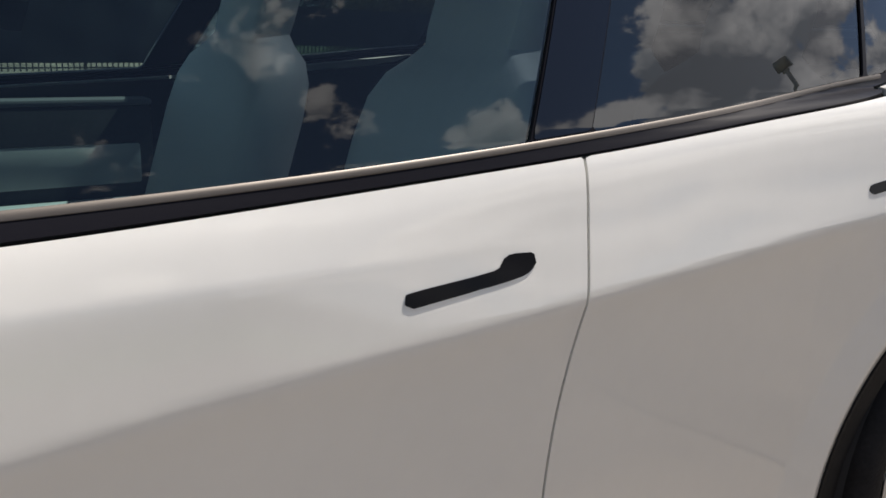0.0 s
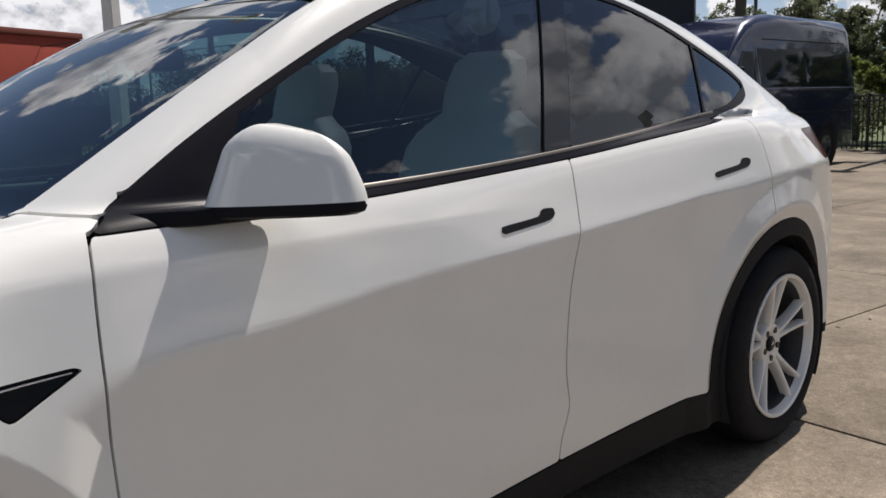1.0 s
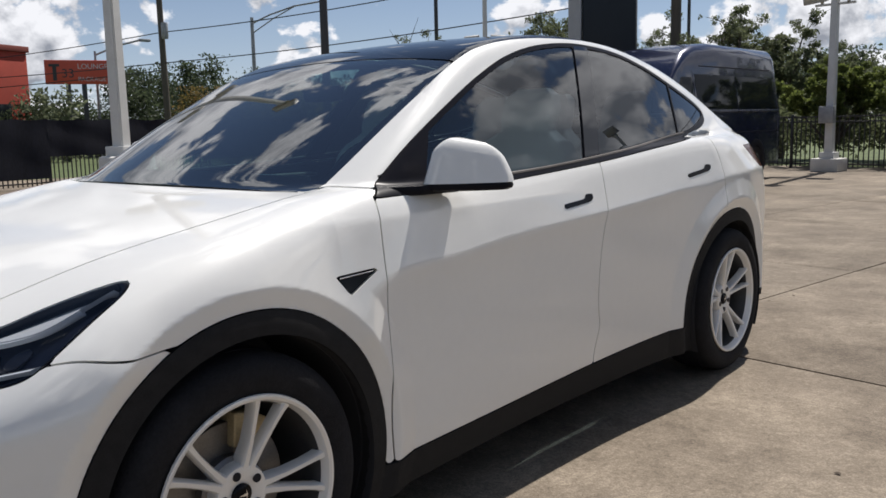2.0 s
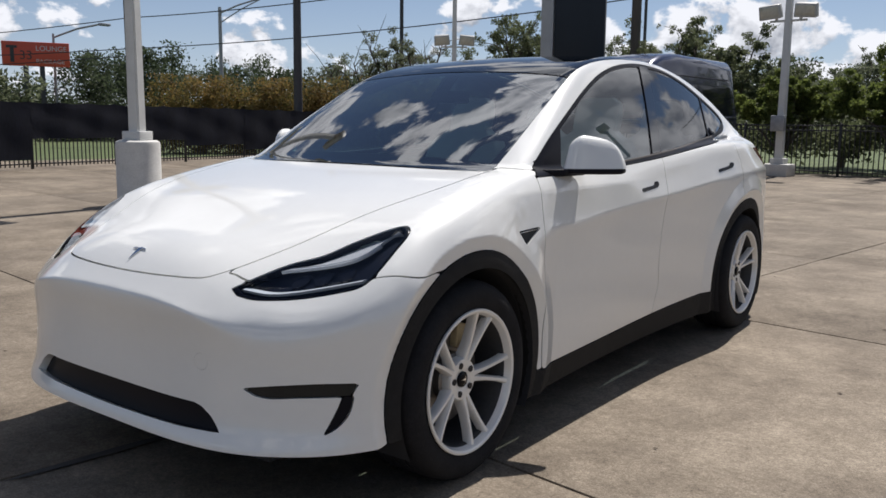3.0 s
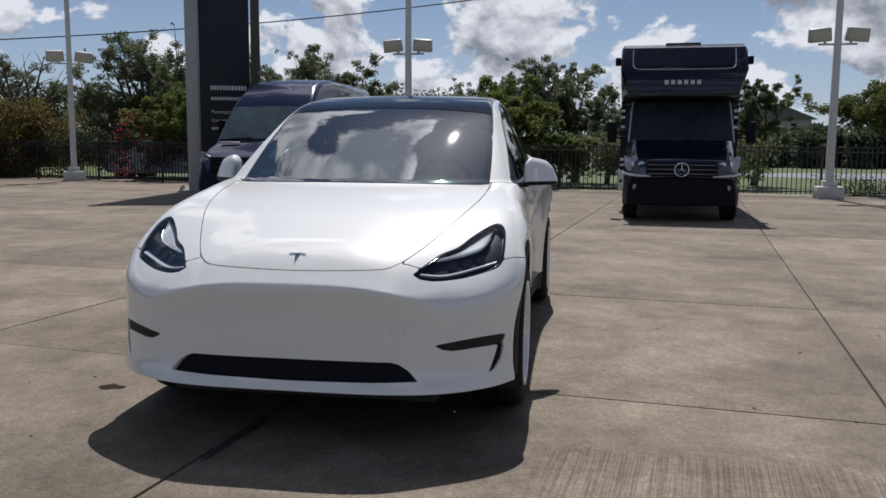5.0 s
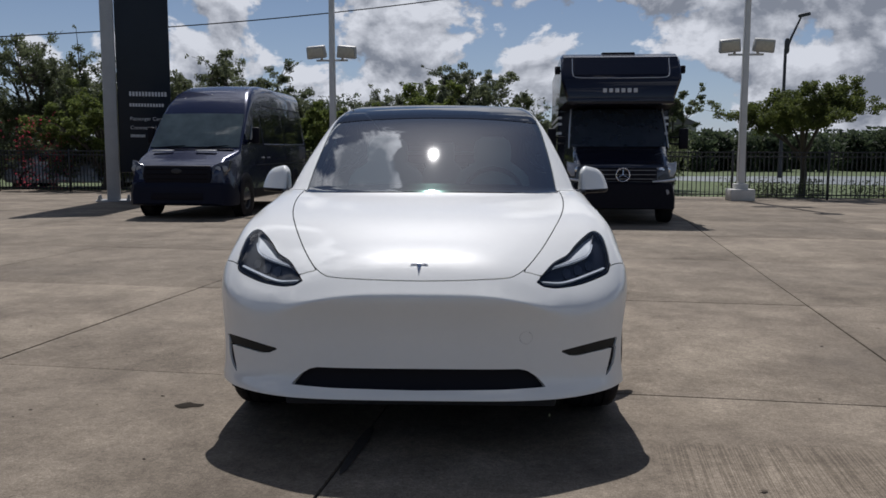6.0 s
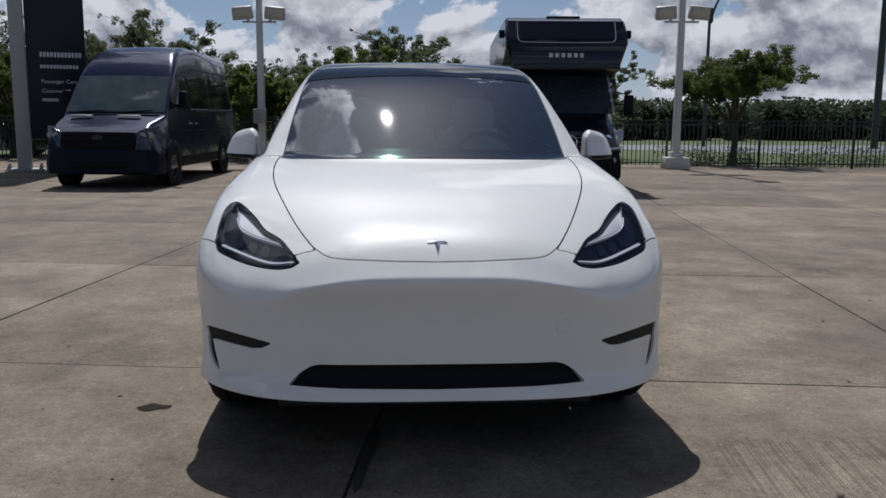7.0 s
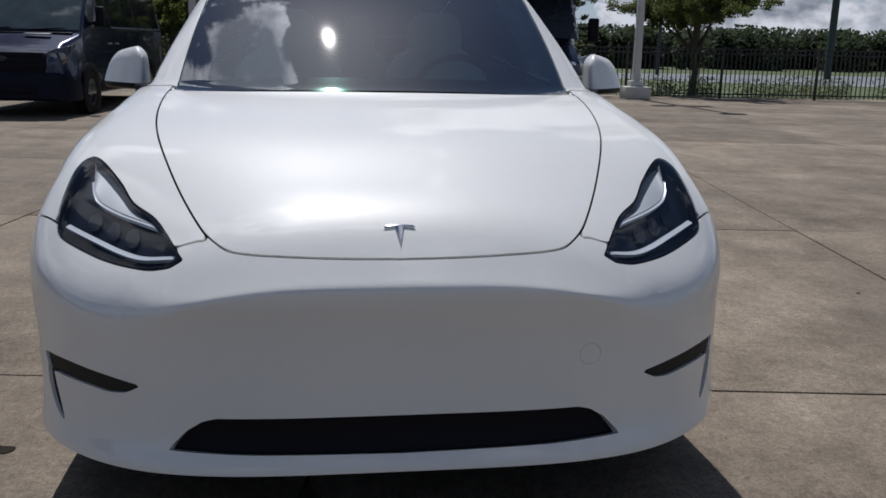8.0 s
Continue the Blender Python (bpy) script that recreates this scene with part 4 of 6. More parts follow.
    bp.inputs["Strength"].default_value, bp.inputs["Distance"].default_value = .35, .006
    L(noise_fac(fine * 1.5, 5, .7), bp.inputs["Height"])
    L(bp.outputs[0], b.inputs["Normal"])
    return m


CONCRETE = ground_material("weathered_concrete", (.152, .125, .096), (.280, .238, .187), (.100, .083, .066), .82, 55)
GRASS = mat("mown_grass", (.035, .058, .018), rough=.9, vary=.4, scale=1.2, color2=(.12, .155, .05), bump=.5, bump_scale=30)
WATER = mat("lake_water", (.16, .18, .19), rough=.38, vary=.2, scale=.3, bump=.15, bump_scale=2, spec=.6)
JOINT = mat("dark_joint_dirt", (.045, .038, .030), rough=.95, vary=.3, scale=20)

bm = bmesh.new()
bmesh.ops.create_grid(bm, x_segments=40, y_segments=40, size=600)
bmesh.ops.translate(bm, verts=bm.verts, vec=(0, 0, -.03))
tagged(part("ground", bm, GRASS), "green grass stretching away beyond the fence", "ground", kind="structure")
pavement = thing("pavement", "sun-bleached stained concrete parking lot with dark joints", "pavement", kind="structure")
SLAB_M = Matrix.Rotation(radians(-7.7), 4, "Z")
SU, SV, U0, V0 = 2.84, 2.92, .005, -1.12
bm = bmesh.new()
add_box(bm, .006, SU - .006, .006, SV - .006, -.10, 0, .006)
slab = part("concrete_slab", bm, CONCRETE, pavement)
slab_mesh = slab.data
first = True
bm = bmesh.new()
add_box(bm, U0 - 8 * SU, U0 + 7 * SU, V0 - 6 * SV, V0 + 6.5 * SV, -.12, -.014)
bed = part("joint_bed", bm, JOINT, pavement)
bed.matrix_basis = SLAB_M
for i in range(-8, 7):
    for j in range(-6, 7):
        if i == 6 and j > 5:
            continue
        ob = slab if first else new("concrete_slab", slab_mesh)
        first = False
        ob.parent = pavement
        rise = random.uniform(-.0015, .0015)
        wide = 2.60 if i == -1 else SU
        left = U0 + i * SU if i >= 0 else U0 - 2.60 + (i + 1) * SU
        ob.matrix_basis = SLAB_M @ Matrix.Translation((left, V0 + j * SV, rise)) @ Matrix.Diagonal((wide / SU, 1, 1, 1))
# lake beyond the fence
bm = bmesh.new()
rim = [(33 + 25 * math.cos(a) * (1 + .08 * math.sin(3 * a)), 31.5 + 8 * math.sin(a) * (1 + .1 * math.cos(2 * a)) - .10 * 25 * math.cos(a)) for a in (2 * math.pi * k / 48 for k in range(48))]
add_prism(bm, rim, .012, Matrix.Translation((0, 0, -.034)))
tagged(part("lake", bm, WATER), "calm grey lake behind the fence", "lake", kind="structure")


# small oil stain and debris on the slabs
STAIN = mat("oil_stain", (.024, .019, .014), rough=.9, spec=.1, vary=.3, scale=30)
bm = bmesh.new()
hub = bm.verts.new((0, 0, .003))
ring = [bm.verts.new((.062 * math.cos(a) * (1 + .22 * math.sin(2 * a + 1)), .044 * math.sin(a) * (1 + .3 * math.cos(3 * a)), 0)) for a in (2 * math.pi * k / 24 for k in range(24))]
for k in range(24):
    bm.faces.new((hub, ring[k], ring[(k + 1) % 24]))
st = part("oil_stain", bm, STAIN)
st.matrix_world = Matrix.Translation((-1.205, -1.578, .0035))
tagged(st, "dark brown oil stain on the concrete", "stain")

# dark streak where oil has run along the joint
bm = bmesh.new()
streak = [(-.30, 0), (-.22, .016), (-.05, .022), (.15, .026), (.27, .018), (.33, 0), (.25, -.020), (.10, -.024), (-.10, -.018), (-.24, -.012)]
add_prism(bm, streak, .001)
st = part("oil_streak", bm, mat("oil_streak_dirt", (.035, .030, .026), rough=.75, vary=.3, scale=18))
st.matrix_world = Matrix.Translation((-.268, -2.19, .0035)) @ Matrix.Rotation(radians(84), 4, "Z")
tagged(st, "dark oily streak along a concrete joint", "stain")

# bits of leaf and grit lying on the slabs
rng = np.random.default_rng(41)
GRIT = mat("dry_leaf_grit", (.07, .052, .036), rough=.9, vary=.5, scale=9)
verts, faces = [], []
for _ in range(260):
    gx, gy = rng.uniform(-6, 7), rng.uniform(-4.2, 9)
    if abs(gx) < 1.1 and -2.4 < gy < 2.4:
        continue
    s, a0 = rng.uniform(.004, .013), rng.uniform(0, 6.3)
    k = len(verts)
    for n in range(5):
        a = a0 + n * 1.257
        q = s * rng.uniform(.5, 1.2)
        verts.append((gx + q * math.cos(a) * 1.5, gy + q * math.sin(a), .0025 + rng.uniform(0, .003)))
    verts.append((gx, gy, .007))
    faces += [(k + n, k + (n + 1) % 5, k + 5) for n in range(5)]
me = bpy.data.meshes.new("ground_litter")
me.from_pydata(verts, [], faces)
me.materials.append(GRIT)
tagged(new("ground_litter", me), "scattered dry leaf bits and grit on the concrete", "litter", kind="stuff")

# ---- fences ----
FENCE = mat("black_fence_paint", (.016, .016, .019), rough=.45, vary=.3, scale=15)
SCREENCLOTH = mat("black_screen_fabric", (.016, .018, .031), rough=.85, vary=.35, scale=3, bump=.3, bump_scale=60, aniso=(1, 1, .3))


def make_fence_panel(length, height, screen=False):
    p = thing("fence_panel", "black metal picket fence panel at the edge of the lot", "fence", group="fence panels round the lot")
    box_part("post", (-.03, .03, -.03, .03, -.05, height + .04), FENCE, p, .006)
    for z in (.12, height - .14, height - .02):
        box_part("rail", (0, length, -.014, .014, z - .016, z + .016), FENCE, p, .003)
    n = int(length / .115)
    me = None
    for k in range(1, n):
        x = length * k / n
        if me is None:
            ob = box_part("picket", (-.011, .011, -.011, .011, .05, height), FENCE, p, 0)
            me = ob.data
        else:
            ob = new("picket", me)
            ob.parent = p
        ob.matrix_basis = Matrix.Translation((x, 0, 0))
    return p


H = 1.27
fp = make_fence_panel(2.44, H)
back_a = Vector((-16.9, 20.75, 0))
back_dir = Vector((.991, -.134, 0))
for k in range(-1, 13):
    m = Matrix.Translation(back_a + back_dir * 2.44 * k) @ Matrix.Rotation(math.atan2(back_dir.y, back_dir.x), 4, "Z")
    if k == -1:
        fp.matrix_world = m
    else:
        copy_thing(fp, m)
# fence on the side with screen cloth
side_a, side_dir = Vector((-15.6, -8.0, 0)), Vector((-.137, .9906, 0))
for k in range(12):
    m = Matrix.Translation(side_a + side_dir * 2.44 * k) @ Matrix.Rotation(math.atan2(side_dir.y, side_dir.x), 4, "Z")
    copy_thing(fp, m)
for k in range(12):
    m = Matrix.Translation(side_a + side_dir * 2.44 * k + Vector((.07, 0, 0))) @ Matrix.Rotation(math.atan2(side_dir.y, side_dir.x), 4, "Z")
    bm = bmesh.new()
    nx, nz = 24, 8
    top = 1.66 - .012 * k
    low = min(max(.72 - (k - 6.5) * .17, .06), .72) if k > 5 else .22
    vs = [[bm.verts.new((2.44 * i / nx, .005 * math.sin(i * .55 + k) + .004 * math.sin(j * 1.1 + i * .3), low + (top - low) * j / nz - (.03 * math.sin(math.pi * (i % 8) / 8) if j == nz else 0))) for j in range(nz + 1)] for i in range(nx + 1)]
    for i in range(nx):
        for j in range(nz):
            bm.faces.new((vs[i][j], vs[i + 1][j], vs[i + 1][j + 1], vs[i][j + 1]))
    bmesh.ops.solidify(bm, geom=bm.faces[:], thickness=.006)
    sc = part("screen_cloth", bm, SCREENCLOTH)
    sc.matrix_world = m
    tagged(sc, "dark privacy screen cloth hung along the fence", "screen", group="screen cloths on the fence")

# ---- lamp posts ----
WHITE_PAINT = mat("white_pole_paint", (.60, .60, .58), rough=.45, vary=.08, scale=6)
BASE_PAINT = mat("white_concrete_base", (.58, .57, .54), rough=.75, vary=.14, scale=5, bump=.2, bump_scale=80)
LAMP_BODY = mat("lamp_casing", (.42, .42, .40), rough=.5, vary=.1, scale=9)
LAMP_FACE = mat("lamp_glass_face", (.50, .48, .40), rough=.15, coat=.6, vary=.2, scale=12)
GREY_METAL = mat("galvanised_metal", (.32, .33, .34), rough=.5, metal=.4, vary=.2, scale=10)


def make_lamp_post(round_base=False):
    p = thing("lamp_post", "tall white lot lamp post with paired floodlights", "lamp post", group="lamp posts of the lot")
    if round_base:
        bm = bmesh.new()
        add_lathe(bm, [(0, .93), (.26, .93), (.296, .91), (.307, .87), (.310, .02), (.322, 0), (0, 0)], 40)
        part("base", bm, BASE_PAINT, p, "white round concrete base")
        z0 = .93
        box_part("base_cover", (-.15, .15, -.15, .15, z0, z0 + .13), WHITE_PAINT, p, .01)
    else:
        box_part("base", (-.31, .31, -.31, .31, 0, .30), BASE_PAINT, p, .02, "white square concrete base")
        z0 = .30
        box_part("base_cover", (-.165, .165, -.165, .165, z0, z0 + .14), WHITE_PAINT, p, .01)
    bm = bmesh.new()
    add_lathe(bm, [(0, 7.2), (.080, 7.2), (.088, 7.1), (.130, z0 + .1), (0, z0 + .1)], 4, Matrix.Rotation(radians(45), 4, "Z"))
    bmesh.ops.bevel(bm, geom=[e for e in bm.edges if abs(e.verts[0].co.z - e.verts[1].co.z) > 1], offset=.02, segments=3, affect="EDGES")
    part("pole", bm, WHITE_PAINT, p)
    for z, seats in ((3.72, (-.41, .41)), (7.12, (0,))):
        half = .44 if len(seats) > 1 else .10
        box_part("cross_arm", (-half, half, -.03, .03, z, z + .05), WHITE_PAINT, p, .006)
        for x in seats:
            m = Matrix.Translation((x, -.02, z + .085)) @ Matrix.Rotation(radians(14), 4, "X") @ Matrix.Rotation(radians(5 if x > 0 else -5), 4, "Y")
            bm = bmesh.new()
            add_prism(bm, [(-.27, 0), (.27, 0), (.25, .335), (-.25, .335)], .20, m @ Matrix.Translation((0, .10, 0)) @ Matrix.Rotation(radians(90), 4, "X"), bevel=.03)
            lamp = part("floodlight", bm, LAMP_BODY, p, "grey floodlight casing")
            bm = bmesh.new()
            add_box(bm, -.215, .215, -.108, -.096, .05, .285, .01, m)
            part("lamp_face", bm, LAMP_FACE, lamp)
            bm = bmesh.new()
            add_box(bm, x - .03 - .12 * (1 if x > 0 else -1), x + .03 - .12 * (1 if x > 0 else -1), -.03, .03, z + .02, z + .14, .006)
            part("bracket", bm, WHITE_PAINT, p)
    return p


lp = make_lamp_post()
lp.matrix_world = Matrix.Translation((7.28, 16.75, 0)) @ Matrix.Rotation(radians(-4), 4, "Z")
for x, y, r in ((-3.60, 18.05, -4), (-15.1, 20.0, 38)):
    copy_thing(lp, Matrix.Translation((x, y, 0)) @ Matrix.Rotation(radians(r), 4, "Z"))
lp2 = make_lamp_post(True)
lp2.matrix_world = Matrix.Translation((-8.30, 3.30, 0)) @ Matrix.Rotation(radians(20), 4, "Z")
bx = box_part("junction_box", (-.16, .16, -.10, .10, 1.10, 1.48), GREY_METAL, None, .012)
bx.matrix_world = Matrix.Translation((-3.62, 17.85, 0))
tagged(bx, "grey electrical box fixed to a lamp post", "junction box")

# ---- sign pylon ----
SIGN_FACE = mat("dark_blue_sign_face", (.011, .017, .027), rough=.35, spec=.25, vary=.12, scale=3)
SIGN_MARK = mat("white_sign_mark", (.55, .56, .58), rough=.5, vary=.05)
py = thing("sign_pylon", "tall dark blue dealership sign panel on a grey post", "sign", Matrix.Translation((-8.75, 15.45, 0)) @ Matrix.Rotation(radians(20), 4, "Z"))
bm = bmesh.new()
add_box(bm, -.16, .15, -.17, .17, .03, 8.5, .02)
part("post", bm, mat("grey_sign_post", (.36, .37, .38), rough=.45, vary=.1, scale=4), py, "grey steel post")
box_part("base_plate", (-.42, .42, -.36, .36, 0, .035), GREY_METAL, py)
for x in (-.34, .34):
    for y in (-.28, .28):
        bm = bmesh.new()
        add_lathe(bm, [(0, .15), (.025, .15), (.025, .08), (.045, .08), (.045, .035), (0, .035)], 12, Matrix.Translation((x, y, 0)))
        part("anchor_bolt", bm, GREY_METAL, py)
sp = box_part("sign_panel", (.17, 1.44, -.12, .12, .72, 8.4), SIGN_FACE, py, .03)


def word(text, size, material, parent, name="lettering"):
    cu = bpy.data.curves.new(name, "FONT")
    cu.body, cu.size, cu.extrude, cu.align_x = text, size, .002, "LEFT"
    tmp = bpy.data.objects.new(name, cu)
    scene.collection.objects.link(tmp)
    bpy.context.view_layer.update()
    me = bpy.data.meshes.new_from_object(tmp.evaluated_get(bpy.context.evaluated_depsgraph_get()))
    bpy.data.objects.remove(tmp)
    me.name = name
    me.materials.clear()
    me.materials.append(material)
    ob = new(name, me)
    ob.parent = parent
    return ob


for z, x1, h in ((2.62, 1.36, .11), (2.36, 1.28, .08), (1.60, .80, .07), (1.46, 1.30, .03)):
    if z < 1.55:
        continue
    n = 12
    for k in range(n):
        a = .45 + (x1 - .45) * k / n
        box_part("sign_mark", (a, a + (x1 - .45) / n * .7, -.126, -.1215, z, z + h), SIGN_MARK, sp, 0)
for text, z in (("Passenger Cars", 2.02), ("Commercial", 1.80)):
    w = word(text, .125, SIGN_MARK, sp)
    w.matrix_basis = Matrix.Translation((.45, -.124, z)) @ Matrix.Rotation(radians(90), 4, "X")


# ---- other vehicles ----
NAVY_DULL = mat("dull_navy_plastic", (.007, .009, .021), rough=.45, spec=.12, vary=.1, scale=6)
NAVY = mat("dark_navy_paint", (.010, .016, .052), rough=.25, metal=.35, coat=.55, spec=.3, vary=.06, scale=2)
VAN_GLASS = mat("dark_vehicle_glass", (.010, .013, .016), rough=.05, spec=.18)
NAVY_GLOSS = mat("glossy_navy_paint", (.012, .014, .028), rough=.27, metal=.35, coat=.8, spec=.3, vary=.06, scale=2)
# opaque pane; broad pale and dark mottles in its colour imitate reflections
VAN_SHIELD = mat("van_windshield_reflections", (.075, .095, .092), rough=.04, coat=.9, vary=.45, scale=.45)
BLACK_PLASTIC = mat("black_bumper_plastic", (.010, .010, .015), rough=.5, spec=.08, vary=.2, scale=20)
STEEL_RIM = mat("dark_steel_rim", (.045, .046, .05), rough=.45, metal=.6, vary=.15, scale=15)
LAMP_CLEAR = mat("pale_headlamp", (.30, .31, .34), rough=.08, coat=1.0, vary=.2, scale=14)
DIM_LAMP = mat("dim_headlamp", (.050, .055, .075), rough=.2, coat=.3, vary=.3, scale=14)
SILVER = mat("silver_decal", (.66, .67, .69), rough=.35, metal=.5, vary=.05)


def rounded_section(bm, y, hw, z0, z1, top_in, r, n=7):
    """A ring of points round a section: straight lower sides, upper sides leaning in, rounded corners."""
    pts = [(hw, z0), (hw, z0 + (z1 - z0) * .45)]
    for k in range(n + 1):
        a = math.pi / 2 * k / n
        pts.append((hw - top_in - r + r * math.cos(a), z1 - r + r * math.sin(a)))
    ring = [(x, z) for x, z in pts] + [(0, z1 + .02)] + [(-x, z) for x, z in pts[::-1]]
    return [bm.verts.new((x, y, z)) for x, z in ring]


def loft(name, stations, material, parent, label=""):
    bm = bmesh.new()
    rings = [rounded_section(bm, *s) for s in stations]
    n = len(rings[0])
    for a, b in zip(rings, rings[1:]):
        for i in range(n):
            bm.faces.new((a[i], a[(i + 1) % n], b[(i + 1) % n], b[i]))
    bm.faces.new(rings[0])
    bm.faces.new(rings[-1][::-1])
    bmesh.ops.recalc_face_normals(bm, faces=bm.faces)
    return part(name, bm, material, parent, label)


def plain_wheel(parent, x, y, r, w, rim_r):
    t = new("wheel")
    t.parent = parent
    t.matrix_basis = Matrix.Translation((x, y, r)) @ Matrix.Rotation(radians(90 if x > 0 else -90), 4, "Y")
    bm = bmesh.new()
    add_lathe(bm, [(rim_r, -w * .45), (rim_r + .03, -w * .5), (r - .03, -w * .5), (r, -w * .38), (r, w * .38), (r - .03, w * .5), (rim_r + .03, w * .5), (rim_r, w * .45)], 36)
    part("tyre", bm, TYRE, t)
    bm = bmesh.new()
    add_lathe(bm, [(rim_r, w * .45), (rim_r - .015, w * .42), (rim_r - .03, w * .2), (.10, w * .22), (.085, w * .36), (0, w * .38)], 36)
    part("rim", bm, STEEL_RIM, t)
    return t


def plate(name, corners, material, parent, thick=.012, label="", bevel=.0):
    """A flat or gently bent pane through four corners, with thickness."""
    bm = bmesh.new()
    a, b, c, d = [Vector(p) for p in corners]
    n = (b - a).cross(d - a).normalized() * thick
    lo = [bm.verts.new(p) for p in (a, b, c, d)]
    hi = [bm.verts.new(p + n) for p in (a, b, c, d)]
    bm.faces.new(lo[::-1]); bm.faces.new(hi)
    for i in range(4):
        bm.faces.new((lo[i], lo[(i + 1) % 4], hi[(i + 1) % 4], hi[i]))
    if bevel:
        bmesh.ops.bevel(bm, geom=bm.edges[:], offset=bevel, segments=2, affect="EDGES")
    bmesh.ops.recalc_face_normals(bm, faces=bm.faces)
    return part(name, bm, material, parent, label)


def corner_lamp(parent, s, outline, y0, lens, bulb):
    """A wrapped headlight: a bevelled prism swept back towards the outer side."""
    bm = bmesh.new()
    add_prism(bm, [(x, z) for x, z in outline], .16, Matrix(((1, 0, 0, 0), (0, 0, 1, 0), (0, 1, 0, 0), (0, 0, 0, 1))), bevel=.018)
    for v in bm.verts:
        f = (v.co.x - outline[0][0]) / .36
        v.co.y += y0 + .03 + .16 * f * f + .25 * max(0, v.co.z - .85)
        v.co.x *= s
    bmesh.ops.recalc_face_normals(bm, faces=bm.faces)
    lamp = part("headlight", bm, lens, parent, "grey wrapped headlight")
    for k, (fx, fz) in enumerate(((.35, .45), (.68, .50))):
        x = outline[0][0] + fx * .33
        f = (x - outline[0][0]) / .36
        bm = bmesh.new()
        add_lathe(bm, [(0, .012), (.045, .012), (.058, .004), (.058, -.02), (0, -.02)], 20, Matrix.Translation((s * x, y0 + .03 + .16 * f * f + .03, outline[0][1] + fz * .2)) @ Matrix.Rotation(radians(90), 4, "X"))
        part("bulb", bm, bulb, lamp)


# cargo van: nose at y = 0, tail at +y
van = thing("cargo_van", "dark navy high-roof cargo van parked on the lot", "van", Matrix.Translation((-5.22, 9.95, 0)) @ Matrix.Rotation(radians(-3), 4, "Z"))
VAN = [(0.02, .80, .34, .86, .06, .05), (.06, .90, .30, .98, .06, .08), (.30, .97, .30, 1.14, .10, .10), (.84, 1.0, .32, 1.27, .06, .07), (.90, 1.0, .32, 1.33, .07, .05), (1.20, 1.0, .32, 1.68, .09, .06), (1.52, 1.0, .32, 2.02, .12, .08), (1.72, 1.0, .32, 2.22, .13, .12), (2.05, 1.0, .32, 2.46, .16, .18),
              (2.5, 1.0, .32, 2.60, .18, .22), (3.1, 1.0, .32, 2.66, .17, .22), (5.7, 1.0, .32, 2.64, .17, .22), (5.86, .98, .34, 2.58, .18, .22), (5.9, .95, .38, 2.45, .2, .2)]
loft("body", VAN, NAVY, van)


def van_x(y, z):
    """Half width of the van's side at a place and height."""
    for (y0, w0, a0, b0, t0, r0), (y1, w1, a1, b1, t1, r1) in zip(VAN, VAN[1:]):
        if y0 <= y <= y1:
            f = (y - y0) / (y1 - y0)
            xs = []
            for w, a, b, t, r in ((w0, a0, b0, t0, r0), (w1, a1, b1, t1, r1)):
                zs = a + (b - a) * .45
                xs.append(w - t * min(max((z - zs) / (b - r - zs), 0), 1.0))
            return xs[0] * (1 - f) + xs[1] * f
    return 1.0


def van_patch(name, quad, material, s, off=.006, label=""):
    """A pane or trim on the van's side, following its curve: corners (y, z)."""
    bm = bmesh.new()
    a, b, c, d = [np.array(q) for q in quad]
    n, k = 12, 8
    out_, in_ = [], []
    for i in range(n + 1):
        ro, ri = [], []
        for j in range(k + 1):
            u, v = i / n, j / k
            y, z = (a * (1 - u) + b * u) * (1 - v) + (d * (1 - u) + c * u) * v
            e = .004 if i in (0, n) or j in (0, k) else 0
            ro.append(bm.verts.new((s * (van_x(y, z) + off - e), y, z)))
            ri.append(bm.verts.new((s * (van_x(y, z) - .02), y, z)))
        out_.append(ro); in_.append(ri)
    for i in range(n):
        for j in range(k):
            bm.faces.new((out_[i][j], out_[i + 1][j], out_[i + 1][j + 1], out_[i][j + 1]))
    ring = lambda g: [g[i][0] for i in range(n + 1)] + [g[n][j] for j in range(1, k + 1)] + [g[i][k] for i in range(n - 1, -1, -1)] + [g[0][j] for j in range(k - 1, 0, -1)]
    p, q = ring(out_), ring(in_)
    for i in range(len(p)):
        bm.faces.new((p[i], p[(i + 1) % len(p)], q[(i + 1) % len(p)], q[i]))
    bmesh.ops.delete(bm, geom=[v for v in bm.verts if not v.link_faces], context="VERTS")
    bmesh.ops.recalc_face_normals(bm, faces=bm.faces)
    return part(name, bm, material, van, label)


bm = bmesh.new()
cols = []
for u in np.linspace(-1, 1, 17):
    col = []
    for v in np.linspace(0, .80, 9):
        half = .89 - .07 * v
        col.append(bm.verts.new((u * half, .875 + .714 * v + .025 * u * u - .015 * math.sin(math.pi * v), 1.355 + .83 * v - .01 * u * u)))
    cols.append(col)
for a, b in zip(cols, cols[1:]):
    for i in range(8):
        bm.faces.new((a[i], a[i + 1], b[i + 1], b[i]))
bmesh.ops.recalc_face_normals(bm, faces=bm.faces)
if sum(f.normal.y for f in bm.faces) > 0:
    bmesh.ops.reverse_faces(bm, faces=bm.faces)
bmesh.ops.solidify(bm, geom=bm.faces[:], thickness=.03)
part("windshield", bm, VAN_SHIELD, van, "greenish van windshield with mottled reflections put into its colour")
box_part("wiper_cowl", (-.80, .80, .80, .90, 1.275, 1.305), NAVY_DULL, van, .012)
